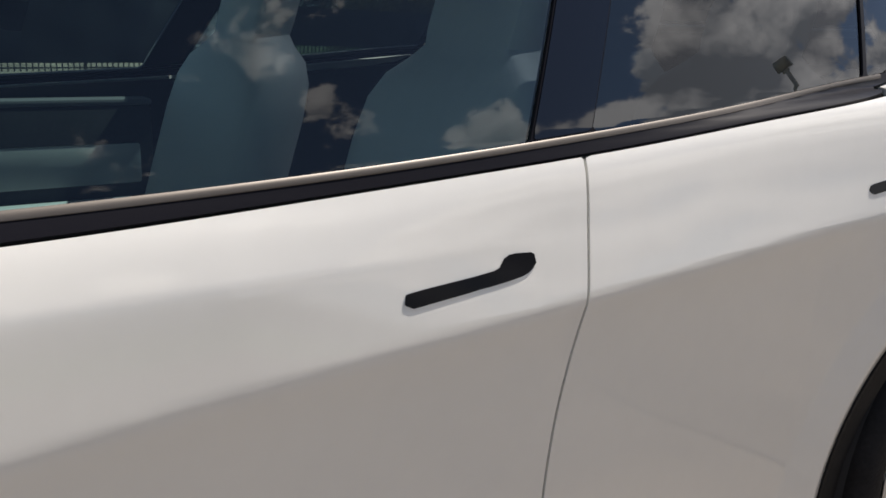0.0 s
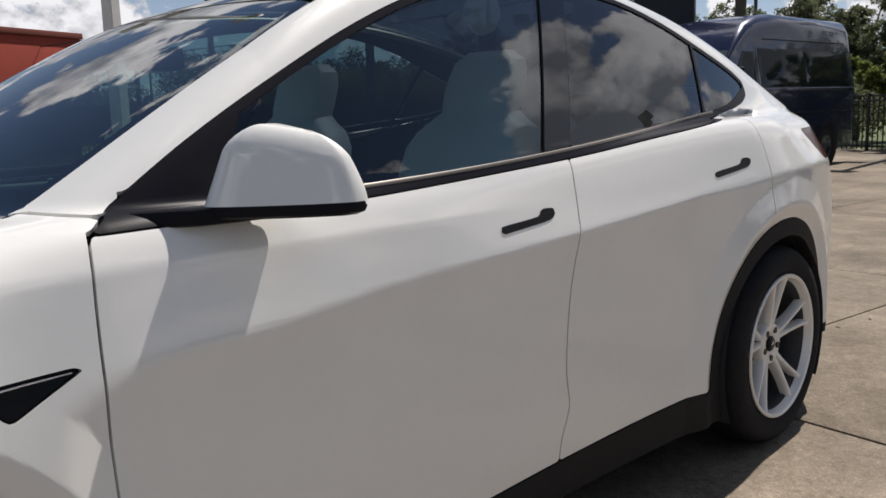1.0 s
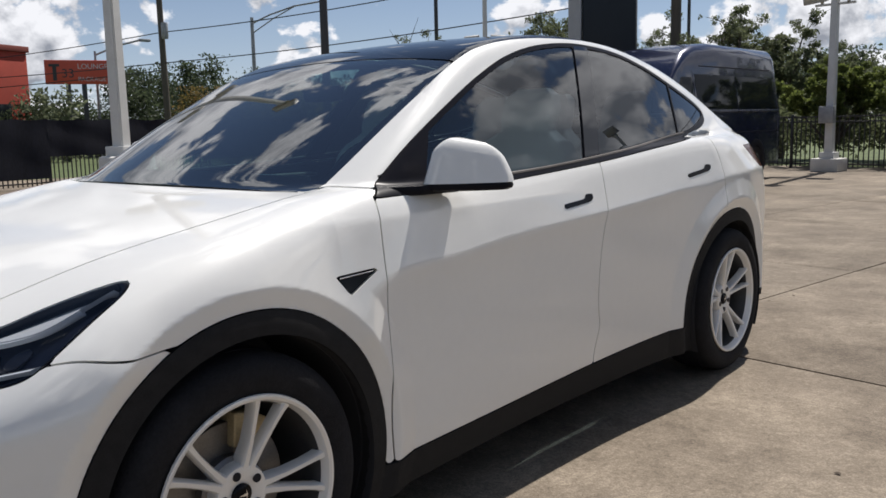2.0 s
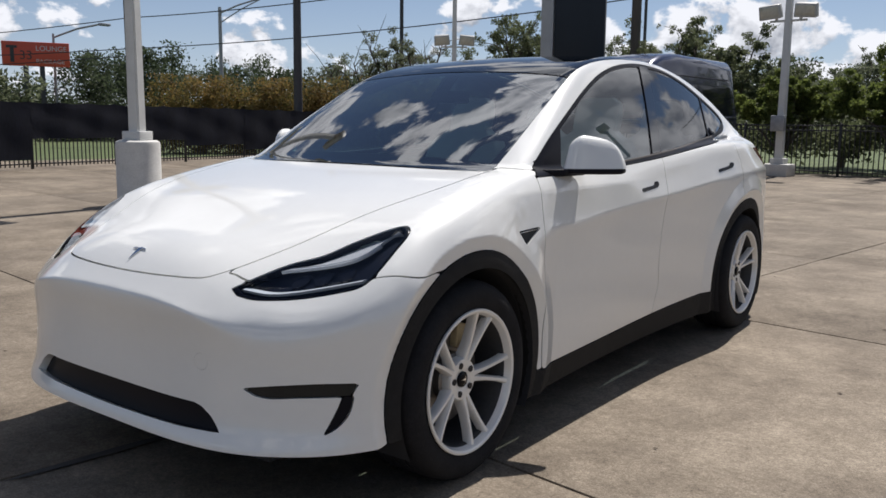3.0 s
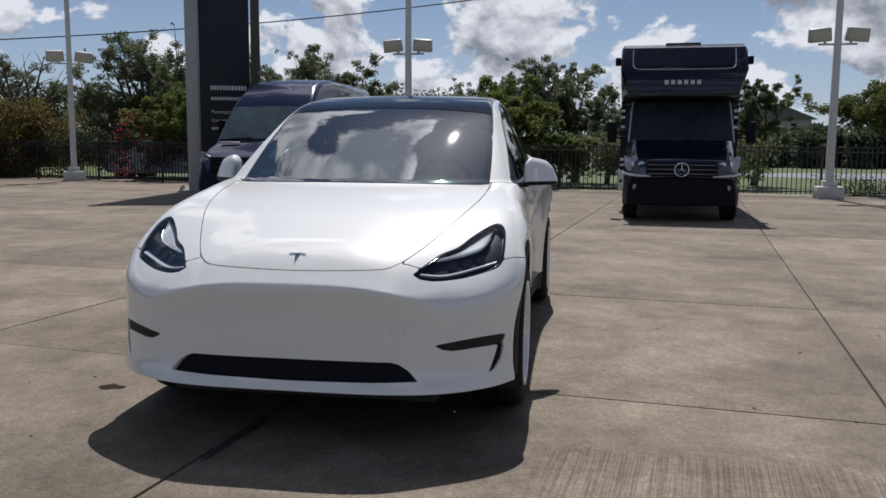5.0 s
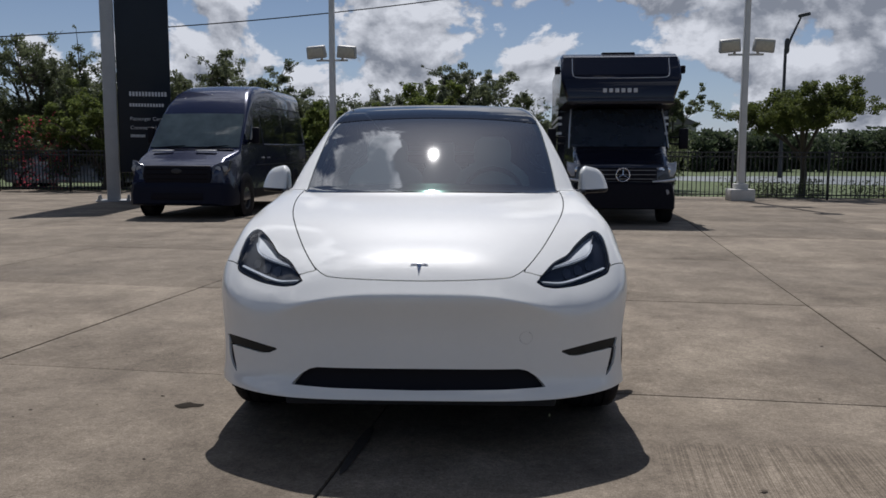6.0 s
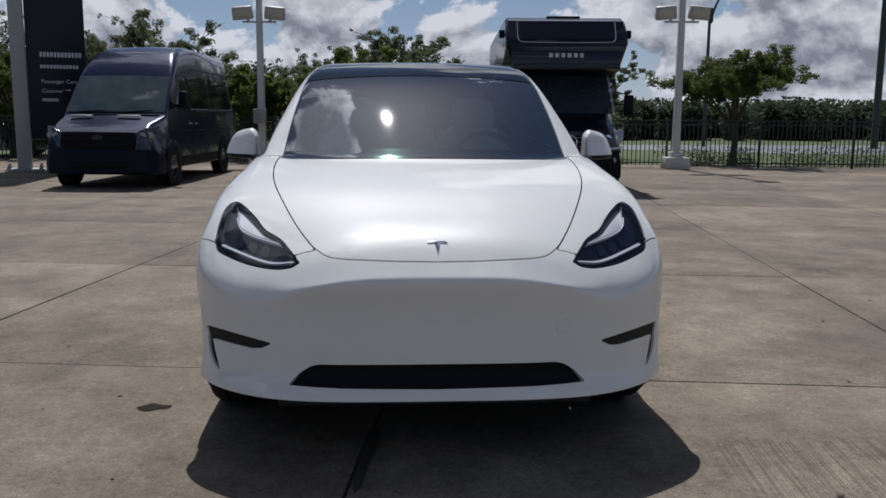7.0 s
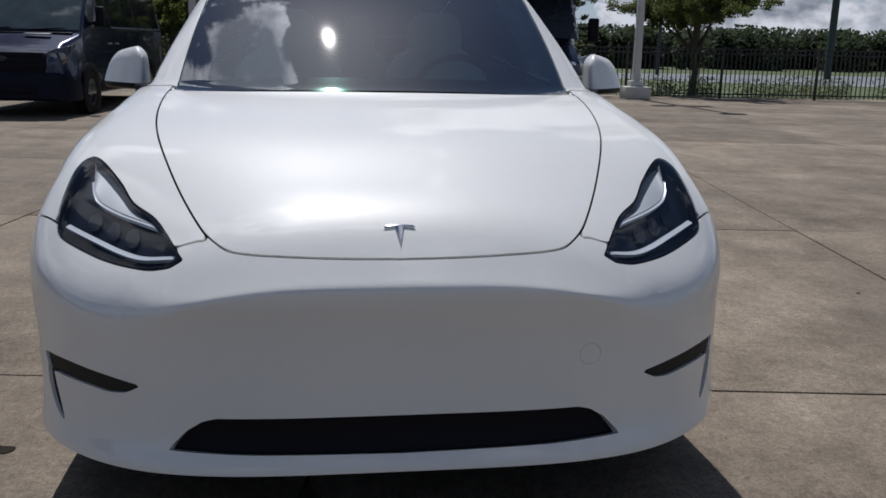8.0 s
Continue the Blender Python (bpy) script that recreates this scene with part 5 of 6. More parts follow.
for x in (-.52, .34):
    box_part("hood_vent", (x - .20, x + .20, .62, .74, 1.232, 1.252), GREY_METAL, van, .006, m=Matrix.Rotation(radians(3), 4, "X"))
    bm = bmesh.new()
    add_tube(bm, [(x - .28, .84, 1.325), (x, .87, 1.350), (x + .34, .885, 1.375)], [.010, .012, .008], 6)
    part("wiper", bm, BLACK_PLASTIC, van)
for k in (-.62, -.38, .38, .62):
    box_part("marker_lamp", (k - .04, k + .04, 2.30, 2.38, 2.525, 2.555), LAMP_CLEAR, van, .008)
loft("front_bumper", [(-.06, .72, .30, .62, .03, .08), (-.03, .86, .27, .68, .03, .08), (.10, .96, .25, .70, .03, .06), (.45, 1.008, .25, .70, .03, .05), (.54, 1.002, .28, .66, .03, .05)], NAVY_DULL, van, "dark navy bumper")
box_part("lower_intake", (-.50, .50, -.075, -.03, .36, .50), BLACK_PLASTIC, van, .02)
bm = bmesh.new()
add_prism(bm, [(-.60, .66), (.60, .66), (.66, .78), (.62, 1.00), (-.62, 1.00), (-.66, .78)], .10, Matrix(((1, 0, 0, 0), (0, 0, 1, -.035), (0, 1, 0, 0), (0, 0, 0, 1))), bevel=.025)
part("grille", bm, BLACK_PLASTIC, van)
for z in (.74, .83, .92):
    box_part("grille_bar", (-.58, .58, -.044, -.02, z, z + .022), BLACK_GLOSS, van, .006)
bm = bmesh.new()
add_lathe(bm, [(0, .012), (.07, .010), (.085, 0)], 24, Matrix.Translation((0, -.042, .90)) @ Matrix.Rotation(radians(90), 4, "X") @ Matrix.Diagonal((1.2, .55, 1, 1)))
part("nose_badge", bm, STEEL_RIM, van)
for s in (1, -1):
    corner_lamp(van, s, [(.64, .84), (.86, .80), (.925, .92), (.945, 1.10), (.80, 1.06), (.66, 1.00)], -.02, DIM_LAMP, GREY_METAL)
    bm = bmesh.new()
    add_box(bm, s * 1.08 - .07, s * 1.08 + .07, 1.36, 1.46, 1.42, 1.74, .03)
    add_box(bm, min(s * .95, s * 1.04), max(s * .95, s * 1.04), 1.38, 1.44, 1.44, 1.50, .01)
    part("side_mirror", bm, BLACK_PLASTIC, van)
    van_patch("door_window", [(1.36, 1.40), (2.18, 1.42), (2.18, 2.00), (1.80, 2.00)], VAN_GLASS, s, label="dark van door window")
    van_patch("side_window", [(2.30, 1.44), (3.85, 1.44), (3.85, 2.06), (2.30, 2.06)], VAN_GLASS, s, label="dark van side window")
    van_patch("side_window", [(3.89, 1.44), (5.60, 1.44), (5.60, 2.06), (3.89, 2.06)], VAN_GLASS, s, label="dark van side window")
    van_patch("side_rail", [(2.25, 1.375), (5.75, 1.375), (5.75, 1.415), (2.25, 1.415)], NAVY, s, .012)
    van_patch("roof_groove", [(2.5, 2.20), (5.8, 2.20), (5.8, 2.225), (2.5, 2.225)], BLACK_PLASTIC, s, .004)
    van_patch("body_crease", [(1.6, .98), (5.8, .98), (5.8, 1.0), (1.6, 1.0)], NAVY_DULL, s, .010)
    van_patch("sill_trim", [(1.50, .34), (4.15, .34), (4.15, .52), (1.50, .52)], BLACK_PLASTIC, s, .012)
    for y in (2.22, 3.86):
        van_patch("door_seam", [(y, .55), (y + .014, .55), (y + .014, 2.15), (y, 2.15)], BLACK_PLASTIC, s, .002)
    for y in (2.02, 2.42):
        van_patch("door_handle", [(y, 1.12), (y + .16, 1.12), (y + .16, 1.15), (y, 1.15)], GREY_METAL, s, .025)
    for y in (.98, 4.68):
        plain_wheel(van, s * .90, y, .355, .23, .215)
        bm = bmesh.new()
        add_lathe(bm, [(.30, .0), (.43, .0), (.445, .02), (.43, .03), (.30, .03)], 32, Matrix.Translation((s * .985, y, .40)) @ Matrix.Rotation(radians(90 * s), 4, "Y"))
        part("wheel_arch", bm, BLACK_PLASTIC, van)
# motorhome: nose at y = 0, tail at +y
rv = thing("motorhome", "dark blue motorhome with an overhead bunk, parked facing the car", "motorhome", Matrix.Translation((2.86, 9.12, 0)) @ Matrix.Rotation(radians(-4), 4, "Z"))
# opaque dark pane; its uneven blue tone paints in the reflected sky
RV_GLASS = mat("dark_blue_glass_reflections", (.034, .044, .060), rough=.03, coat=1.0, spec=.5, vary=.4, scale=.5)
SPARK = mat("dark_metallic_paint", (.010, .012, .025), rough=.24, metal=.35, coat=0.36, spec=0.18, vary=.08, scale=2)
loft("cab_body", [(.0, .72, .42, .92, .05, .05), (.05, .84, .36, 1.04, .06, .08), (.30, .93, .34, 1.17, .10, .10), (.80, .96, .34, 1.29, .12, .10), (.86, .96, .34, 1.33, .14, .10), (1.45, .96, .34, 2.06, .16, .10), (1.9, .98, .34, 2.14, .14, .1), (2.1, .98, .34, 2.14, .14, .1)], NAVY_GLOSS, rv, "dark blue cab")
loft("front_bumper", [(-.06, .74, .30, .70, .04, .05), (.0, .88, .28, .74, .04, .05), (.42, .965, .28, .72, .03, .05), (.5, .95, .32, .70, .03, .05)], BLACK_PLASTIC, rv)
plate("windshield", [(.86, .855, 1.36), (-.86, .855, 1.36), (-.82, 1.41, 2.05), (.82, 1.41, 2.05)][::-1], RV_GLASS, rv, .014, "dark motorhome windshield")
bm = bmesh.new()
prof = [(.95, 2.13), (.72, 2.16), (.665, 2.23), (.66, 2.55), (.69, 2.60), (.78, 2.72), (.98, 2.98), (1.25, 3.06), (6.9, 3.06), (6.95, 3.0), (6.95, .55), (2.10, .50), (2.05, .56), (2.05, 2.08)]
rows = []
for x in (-1.065, -1.02, 1.02, 1.065):
    k = .045 if abs(x) > 1.04 else 0
    taper = lambda y, z: 1 - (.11 * min(max((2.56 - z) / .36, 0), 1) if y < 1.0 else 0)
    rows.append([bm.verts.new((x * taper(y, z), y + (k if y < 1.3 else -k * .3), z - (k if z > 2.8 else -k * .3))) for y, z in prof])
n = len(prof)
for a, b in zip(rows, rows[1:]):
    for i in range(n):
        bm.faces.new((a[i], a[(i + 1) % n], b[(i + 1) % n], b[i]))
bm.faces.new(rows[0]); bm.faces.new(rows[-1][::-1])
bmesh.ops.recalc_face_normals(bm, faces=bm.faces)
house = part("house_body", bm, SPARK, rv, "dark metallic motorhome body with overhead bunk")
plate("front_cap", [(.82, .725, 2.62), (-.82, .725, 2.62), (-.80, .965, 2.955), (.80, .965, 2.955)][::-1], SPARK, house, .03, bevel=.008)
bm = bmesh.new()
yc = lambda z: .655 + .24 * (z - 2.58) / .36 if z > 2.58 else .655
edge_pts = [(-.86, 2.95), (-.86, 2.70), (-.845, 2.63), (-.80, 2.595), (-.70, 2.585), (0, 2.58), (.70, 2.585), (.80, 2.595), (.845, 2.63), (.86, 2.70), (.86, 2.95)]
add_tube(bm, [(x, yc(z) + .026, z) for x, z in edge_pts], .007, 8)
part("cap_edge", bm, SILVER, house, "bright moulding round the cap panel")
box_part("bunk_seal", (-.94, .94, .652, .96, 2.122, 2.235), SPARK, house, .02)
# added black sheet that darkens the bunk's underside like shade
plate("bunk_shade_sheet", [(1.0, .80, 2.155), (-1.0, .80, 2.155), (-1.0, 2.0, 2.075), (1.0, 2.0, 2.075)], BLACK_PLASTIC, house, .012)
# six plain bars stand for the lettering on the bunk
for k in range(6):
    a = -.315 + .108 * k
    box_part("name_mark", (a, a + .070, .655, .668, 2.325, 2.400), SIGN_MARK, house, .006)
for s in (1, -1):
    corner_lamp(rv, s, [(.54, .86), (.88, .84), (.945, .94), (.955, 1.10), (.80, 1.07), (.56, 1.0)], -.045, LAMP_CLEAR, CHROME)
    bm = bmesh.new()
    add_tube(bm, [(s * .50, -.055, .762), (s * .70, -.045, .772), (s * .86, .05, .788), (s * .965, .28, .81)], [.014, .020, .022, .014], 8)
    part("lamp_strip", bm, SILVER, rv, "bright strip under the headlight")
    bm = bmesh.new()
    add_lathe(bm, [(0, .02), (.045, .018), (.055, 0)], 20, Matrix.Translation((s * .74, -.03, .58)) @ Matrix.Rotation(radians(90), 4, "X"))
    part("fog_lamp", bm, LAMP_CLEAR, rv)
    bm = bmesh.new()
    add_box(bm, s * 1.20 - .08, s * 1.20 + .08, 1.05, 1.20, 1.32, 1.70, .03)
    add_box(bm, min(s * .95, s * 1.16), max(s * .95, s * 1.16), 1.10, 1.15, 1.40, 1.43, .008)
    add_box(bm, min(s * .95, s * 1.16), max(s * .95, s * 1.16), 1.10, 1.15, 1.52, 1.55, .008)
    part("side_mirror", bm, BLACK_PLASTIC, rv)
    bm = bmesh.new()
    add_box(bm, s * 1.12 - .05, s * 1.12 + .05, .95, 1.06, 2.68, 2.82, .02)
    add_box(bm, min(s * 1.05, s * 1.12), max(s * 1.05, s * 1.12), .98, 1.03, 2.72, 2.75, .005)
    part("side_camera", bm, BLACK_PLASTIC, rv)
    for z in (1.60, 1.78, 1.90):
        plate("body_stripe", [(s * .99, 2.03, z), (s * .99, 2.03, z + .05), (s * 1.062, 2.03, z + .05), (s * 1.062, 2.03, z)][::s], SILVER, house, .01)
        box_part("body_stripe", (min(s * 1.063, s * 1.069), max(s * 1.063, s * 1.069), 2.1, 6.8, z, z + .05), SILVER, house, 0)
    for z, h in ((.98, .05), (.88, .04), (.62, .18)):
        plate("body_stripe", [(s * .99, 2.035, z), (s * .99, 2.035, z + h), (s * 1.062, 2.035, z + h), (s * 1.062, 2.035, z)][::s], SILVER, house, .01)
    box_part("step_panel", (min(s * .92, s * 1.09), max(s * .92, s * 1.09), 2.05, 2.4, .40, .80), SILVER, house, .01)
    for y in (.78, 5.1):
        plain_wheel(rv, s * .83, y, .345, .24, .205)
box_part("grille", (-.58, .58, -.02, .05, .76, 1.0), BLACK_PLASTIC, rv, .02)
for z in (.80, .875, .95):
    box_part("grille_bar", (-.56, .56, -.03, -.005, z, z + .009), GREY_METAL, rv, .003)
bm = bmesh.new()
add_tube(bm, [(.115 * math.cos(a), -.045, .875 + .115 * math.sin(a)) for a in np.linspace(0, 2 * math.pi, 33)], .012, 8)
part("nose_ring", bm, CHROME, rv, "plain chrome ring emblem")
bm = bmesh.new()
for k in range(3):
    a = math.pi / 2 + k * 2 * math.pi / 3
    add_tube(bm, [(0, -.045, .875), (.108 * math.cos(a), -.045, .875 + .108 * math.sin(a))], [.014, .004], 6)
part("nose_spokes", bm, CHROME, rv)
for s in (1, -1):
    bm = bmesh.new()
    add_tube(bm, [(s * .895, .85, 1.34), (s * .875, 1.12, 1.70), (s * .845, 1.40, 2.06)], [.012, .014, .012], 8)
    part("windshield_trim", bm, SILVER, rv, "bright windshield side trim")
box_part("wiper_cowl", (-.62, .62, .80, .84, 1.30, 1.325), BLACK_PLASTIC, rv, .006, "black wiper cowl")
box_part("roof_vent", (-.30, .30, 1.3, 1.8, 3.06, 3.10), BLACK_PLASTIC, rv, .01)

# ---- far buildings and roadside ----
RED_WALL = mat("red_render_wall", (.30, .035, .018), rough=.8, vary=.12, scale=.6)
RED_SIGN = mat("red_sign_face", (.58, .085, .045), rough=.5, vary=.06, scale=1)
DARK_TIMBER = mat("weathered_pole_wood", (.10, .085, .07), rough=.9, vary=.25, scale=6, aniso=(1, 1, .1))
DARK_STEEL = mat("dark_pole_steel", (.045, .045, .05), rough=.6, vary=.2, scale=8)
b = thing("red_building", "low red commercial building behind the fence", "building", Matrix.Translation((-44.5, 10.0, 0)) @ Matrix.Rotation(radians(22), 4, "Z"))
box_part("wall", (-4, 4, -7, 6.3, 0, 5.55), RED_WALL, b, .05)
box_part("parapet", (-4.1, 4.1, -7.1, 6.4, 5.45, 5.75), mat("dark_red_parapet", (.16, .03, .02), .8, vary=.1), b, .03)
for k in range(4):
    box_part("window", (3.96, 4.03, -5.5 + 3 * k, -4.0 + 3 * k, 1.2, 2.8), VAN_GLASS, b, .02)
sg = thing("roadside_sign", "red roadside sign on dark posts", "sign", Matrix.Translation((-40.5, 18.7, 0)) @ Matrix.Rotation(radians(64), 4, "Z"))
box_part("sign_board", (-1.55, 1.55, -.12, .12, 3.75, 4.95), RED_SIGN, sg, .03)
for x in (-.5, .25):
    box_part("post", (x - .12, x + .12, -.1, .1, 0, 3.8), DARK_STEEL, sg, .01)
box_part("sign_mark", (-1.35, -.85, -.14, -.122, 4.62, 4.75), DARK_STEEL, sg, 0)
box_part("sign_mark", (-1.18, -1.0, -.14, -.122, 3.92, 4.62), DARK_STEEL, sg, 0)
w = word("33", .62, DARK_STEEL, sg)
w.matrix_basis = Matrix.Translation((-.78, -.125, 4.08)) @ Matrix.Rotation(radians(90), 4, "X")
w = word("LOUNGE", .36, SIGN_MARK, sg)
w.matrix_basis = Matrix.Translation((-.02, -.125, 4.52)) @ Matrix.Rotation(radians(90), 4, "X")
w = word("PACKAGE", .30, SIGN_MARK, sg)
w.matrix_basis = Matrix.Translation((-.02, -.125, 3.90)) @ Matrix.Rotation(radians(90), 4, "X")
fb = thing("far_building", "pale two-storey building across the lake", "building", Matrix.Translation((22, 86, 0)))
box_part("wall", (-4.5, 2.2, 0, 8, 0, 4.1), mat("pale_render_wall", (.42, .41, .40), .8, vary=.06, scale=.5), fb, .05)
bm = bmesh.new()
add_prism(bm, [(-5, 4.0), (2.7, 4.0), (-1.15, 5.6)], 9, Matrix(((1, 0, 0, 0), (0, 0, 1, -.5), (0, 1, 0, 0), (0, 0, 0, 1))))
part("roof", bm, mat("grey_shingle_roof", (.14, .13, .13), .85, vary=.15, scale=2), fb)
for k in range(3):
    for z in (.9, 2.7):
        box_part("window", (-3.8 + 2 * k, -2.9 + 2 * k, -.05, .05, z, z + .9), VAN_GLASS, fb, .02)


def make_pole(name, label, category, x, y, h, r0, r1, material, lean=0.0, arm=None):
    p = thing(name, label, category, Matrix.Translation((x, y, -.05)) @ Matrix.Rotation(lean, 4, "Y"))
    bm = bmesh.new()
    add_lathe(bm, [(0, h), (r1, h), (r0, 0), (0, 0)], 14)
    part("shaft", bm, material, p)
    return p


p = make_pole("utility_pole", "weathered wooden utility pole with a transformer", "utility pole", -31.2, 18.0, 11, .15, .11, DARK_TIMBER, -.015)
bm = bmesh.new()
add_lathe(bm, [(0, 5.95), (.13, 5.93), (.15, 5.85), (.15, 5.35), (.12, 5.25), (0, 5.25)], 18, Matrix.Translation((.26, 0, 0)))
part("transformer", bm, GREY_METAL, p)
box_part("cross_beam", (-1.0, 1.0, -.06, .06, 10.2, 10.34), DARK_TIMBER, p, .01)
p = make_pole("street_light", "grey steel street light with a curved arm", "street light", -27.4, 19.9, 5.95, .10, .07, GREY_METAL)
bm = bmesh.new()
add_tube(bm, [(0, 0, 5.7), (.5, .55, 6.05), (1.2, 1.3, 6.4), (2.0, 2.2, 6.6)], .035, 8)
add_tube(bm, [(0, 0, 5.3), (.6, .66, 5.9), (1.2, 1.3, 6.38)], .025, 8)
part("arm", bm, GREY_METAL, p)
make_pole("dark_pole", "tall dark steel pole behind the fence", "pole", -19.6, 17.0, 9.5, .16, .11, DARK_STEEL)
make_pole("thin_pole", "slim dark pole among the trees", "pole", -23.0, 26.6, 9.5, .10, .08, DARK_STEEL)
make_pole("utility_pole", "brown wooden utility pole behind the sign", "utility pole", -10.7, 24.8, 9.5, .19, .15, DARK_TIMBER)
make_pole("thin_pole", "slim dark pole among the trees", "pole", -13.7, 32.2, 9.5, .08, .06, DARK_STEEL)
p = make_pole("street_light", "slim dark street light with a slanting arm beyond the fence", "street light", 15.4, 36.6, 6.2, .09, .07, DARK_STEEL)
bm = bmesh.new()
add_lathe(bm, [(0, 6.75), (.07, 6.72), (.12, 6.6), (.12, 6.1), (.07, 6.0), (0, 6.0)], 12, Matrix.Translation((.06, 0, 0)))
add_tube(bm, [(.02, 0, 6.1), (.22, 0, 6.7), (.48, 0, 7.3), (.66, 0, 7.7)], [.07, .06, .05, .045], 8)
part("arm", bm, DARK_STEEL, p)
bm = bmesh.new()
add_box(bm, -.15, .40, -.12, .12, -.06, .10, .05, Matrix.Translation((.70, 0, 7.78)) @ Matrix.Rotation(radians(-12), 4, "Y"))
part("lamp_head", bm, DARK_STEEL, p)
make_pole("dark_pole", "tall dark green pole beyond the fence", "pole", 22.7, 34.0, 9.5, .17, .15, mat("green_pole_paint", (.03, .05, .04), .6, vary=.2))
p = make_pole("street_light", "grey street light by the roadside sign", "street light", -41.5, 20.2, 5.6, .09, .06, GREY_METAL)
bm = bmesh.new()
add_tube(bm, [(0, 0, 5.4), (.6, 1.0, 5.9), (1.2, 2.0, 6.2)], .05, 8)
add_box(bm, 1.1, 1.4, 1.9, 2.5, 6.12, 6.26, .04)
part("arm", bm, GREY_METAL, p)


def make_wire(a, b, sag, r=.022):
    bm = bmesh.new()
    a, b = Vector(a), Vector(b)
    add_tube(bm, [a.lerp(b, t) - Vector((0, 0, sag * 4 * t * (1 - t))) for t in np.linspace(0, 1, 14)], r, 6)
    tagged(part("power_line", bm, DARK_STEEL), "thin black power line sagging between poles", "cable", group="power lines")


make_wire((-31.2, 18.0, 5.5), (-10.7, 24.8, 7.3), .35)
make_wire((-31.2, 18.0, 4.2), (-10.7, 24.8, 5.6), .25)
make_wire((-60, 10, 5.0), (-31.2, 18.0, 5.5), .4)
make_wire((-60, 9, 4.4), (-31.2, 18.0, 4.2), .3)
make_wire((-60, 9, 3.6), (-31.2, 18.0, 3.9), .3)
make_wire((-31.2, 18.0, 10.2), (-10.7, 24.8, 9.2), .4)
make_wire((-10.7, 24.8, 5.6), (8, 31, 9), .3)

# ---- planting ----
BARK = mat("grey_bark", (.085, .07, .055), rough=.95, vary=.3, scale=7, bump=.6, bump_scale=18, aniso=(1, 1, .25))


def leaf_material(name, c1, c2):
    m = bpy.data.materials.new(name)
    m.use_nodes = True
    nt = m.node_tree
    b = nt.nodes["Principled BSDF"]
    N, L = nt.nodes.new, nt.links.new
    geo, ramp, tc, big = N("ShaderNodeNewGeometry"), N("ShaderNodeValToRGB"), N("ShaderNodeTexCoord"), N("ShaderNodeTexNoise")
    big.inputs["Scale"].default_value = .9
    L(tc.outputs["Object"], big.inputs["Vector"])
    add = N("ShaderNodeMath"); add.operation = "MULTIPLY_ADD"; add.inputs[1].default_value = .45
    L(geo.outputs["Random Per Island"], add.inputs[0])
    half = N("ShaderNodeMath"); half.operation = "MULTIPLY"; half.inputs[1].default_value = .6
    L(big.outputs["Fac"], half.inputs[0])
    L(half.outputs[0], add.inputs[2])
    ramp.color_ramp.elements[0].position, ramp.color_ramp.elements[1].position = .22, .78
    ramp.color_ramp.elements[0].color, ramp.color_ramp.elements[1].color = (*c1, 1), (*c2, 1)
    L(add.outputs[0], ramp.inputs["Fac"])
    L(ramp.outputs["Color"], b.inputs["Base Color"])
    b.inputs["Roughness"].default_value = .6
    b.inputs["Specular IOR Level"].default_value = .3
    tr, mx = N("ShaderNodeBsdfTranslucent"), N("ShaderNodeMixShader")
    L(ramp.outputs["Color"], tr.inputs["Color"])
    mx.inputs[0].default_value = .54
    L(b.outputs[0], mx.inputs[1])
    L(tr.outputs[0], mx.inputs[2])
    L(mx.outputs[0], nt.nodes["Material Output"].inputs[0])
    return m


OAK = leaf_material("oak_leaves", (.060, .078, .042), (.19, .215, .11))
BRIGHT = leaf_material("bright_green_leaves", (.055, .082, .022), (.20, .24, .065))
OLIVE = leaf_material("grey_green_leaves", (.080, .098, .064), (.21, .235, .14))
RUST = leaf_material("rusty_hedge_leaves", (.090, .095, .030), (.24, .155, .055))
PINK = leaf_material("pink_blossom", (.35, .03, .06), (.55, .10, .13))
FARLEAF = leaf_material("far_wood_leaves", (.034, .050, .030), (.09, .115, .060))


def leaves_mesh(name, centres, radii, counts, size, rng, material, flat=.75):
    """Many small bent leaves scattered in uneven clumps, as one mesh."""
    c = np.repeat(np.array(centres), counts, 0)
    r = np.repeat(np.array(radii), counts)
    n = len(c)
    d = rng.normal(size=(n, 3))
    d /= np.linalg.norm(d, axis=1, keepdims=True)
    p = c + np.clip(rng.normal(size=(n, 3)), -1.7, 1.7) * (r * .52)[:, None] * np.array([1, 1, flat])
    a = rng.normal(size=(n, 3)); a /= np.linalg.norm(a, axis=1, keepdims=True)
    b = np.cross(a, rng.normal(size=(n, 3))); b /= np.linalg.norm(b, axis=1, keepdims=True)
    s = (size * rng.uniform(.6, 1.4, n))[:, None]
    nn = np.cross(a, b)
    v = np.stack([p - a * s, p + b * s * .5 + nn * s * .15, p + a * s, p - b * s * .5 + nn * s * .15], 1).reshape(-1, 3)
    me = bpy.data.meshes.new(name)
    me.from_pydata(v.tolist(), [], [(4 * i, 4 * i + 1, 4 * i + 2, 4 * i + 3) for i in range(n)])
    me.materials.append(material)
    me.update()
    return me


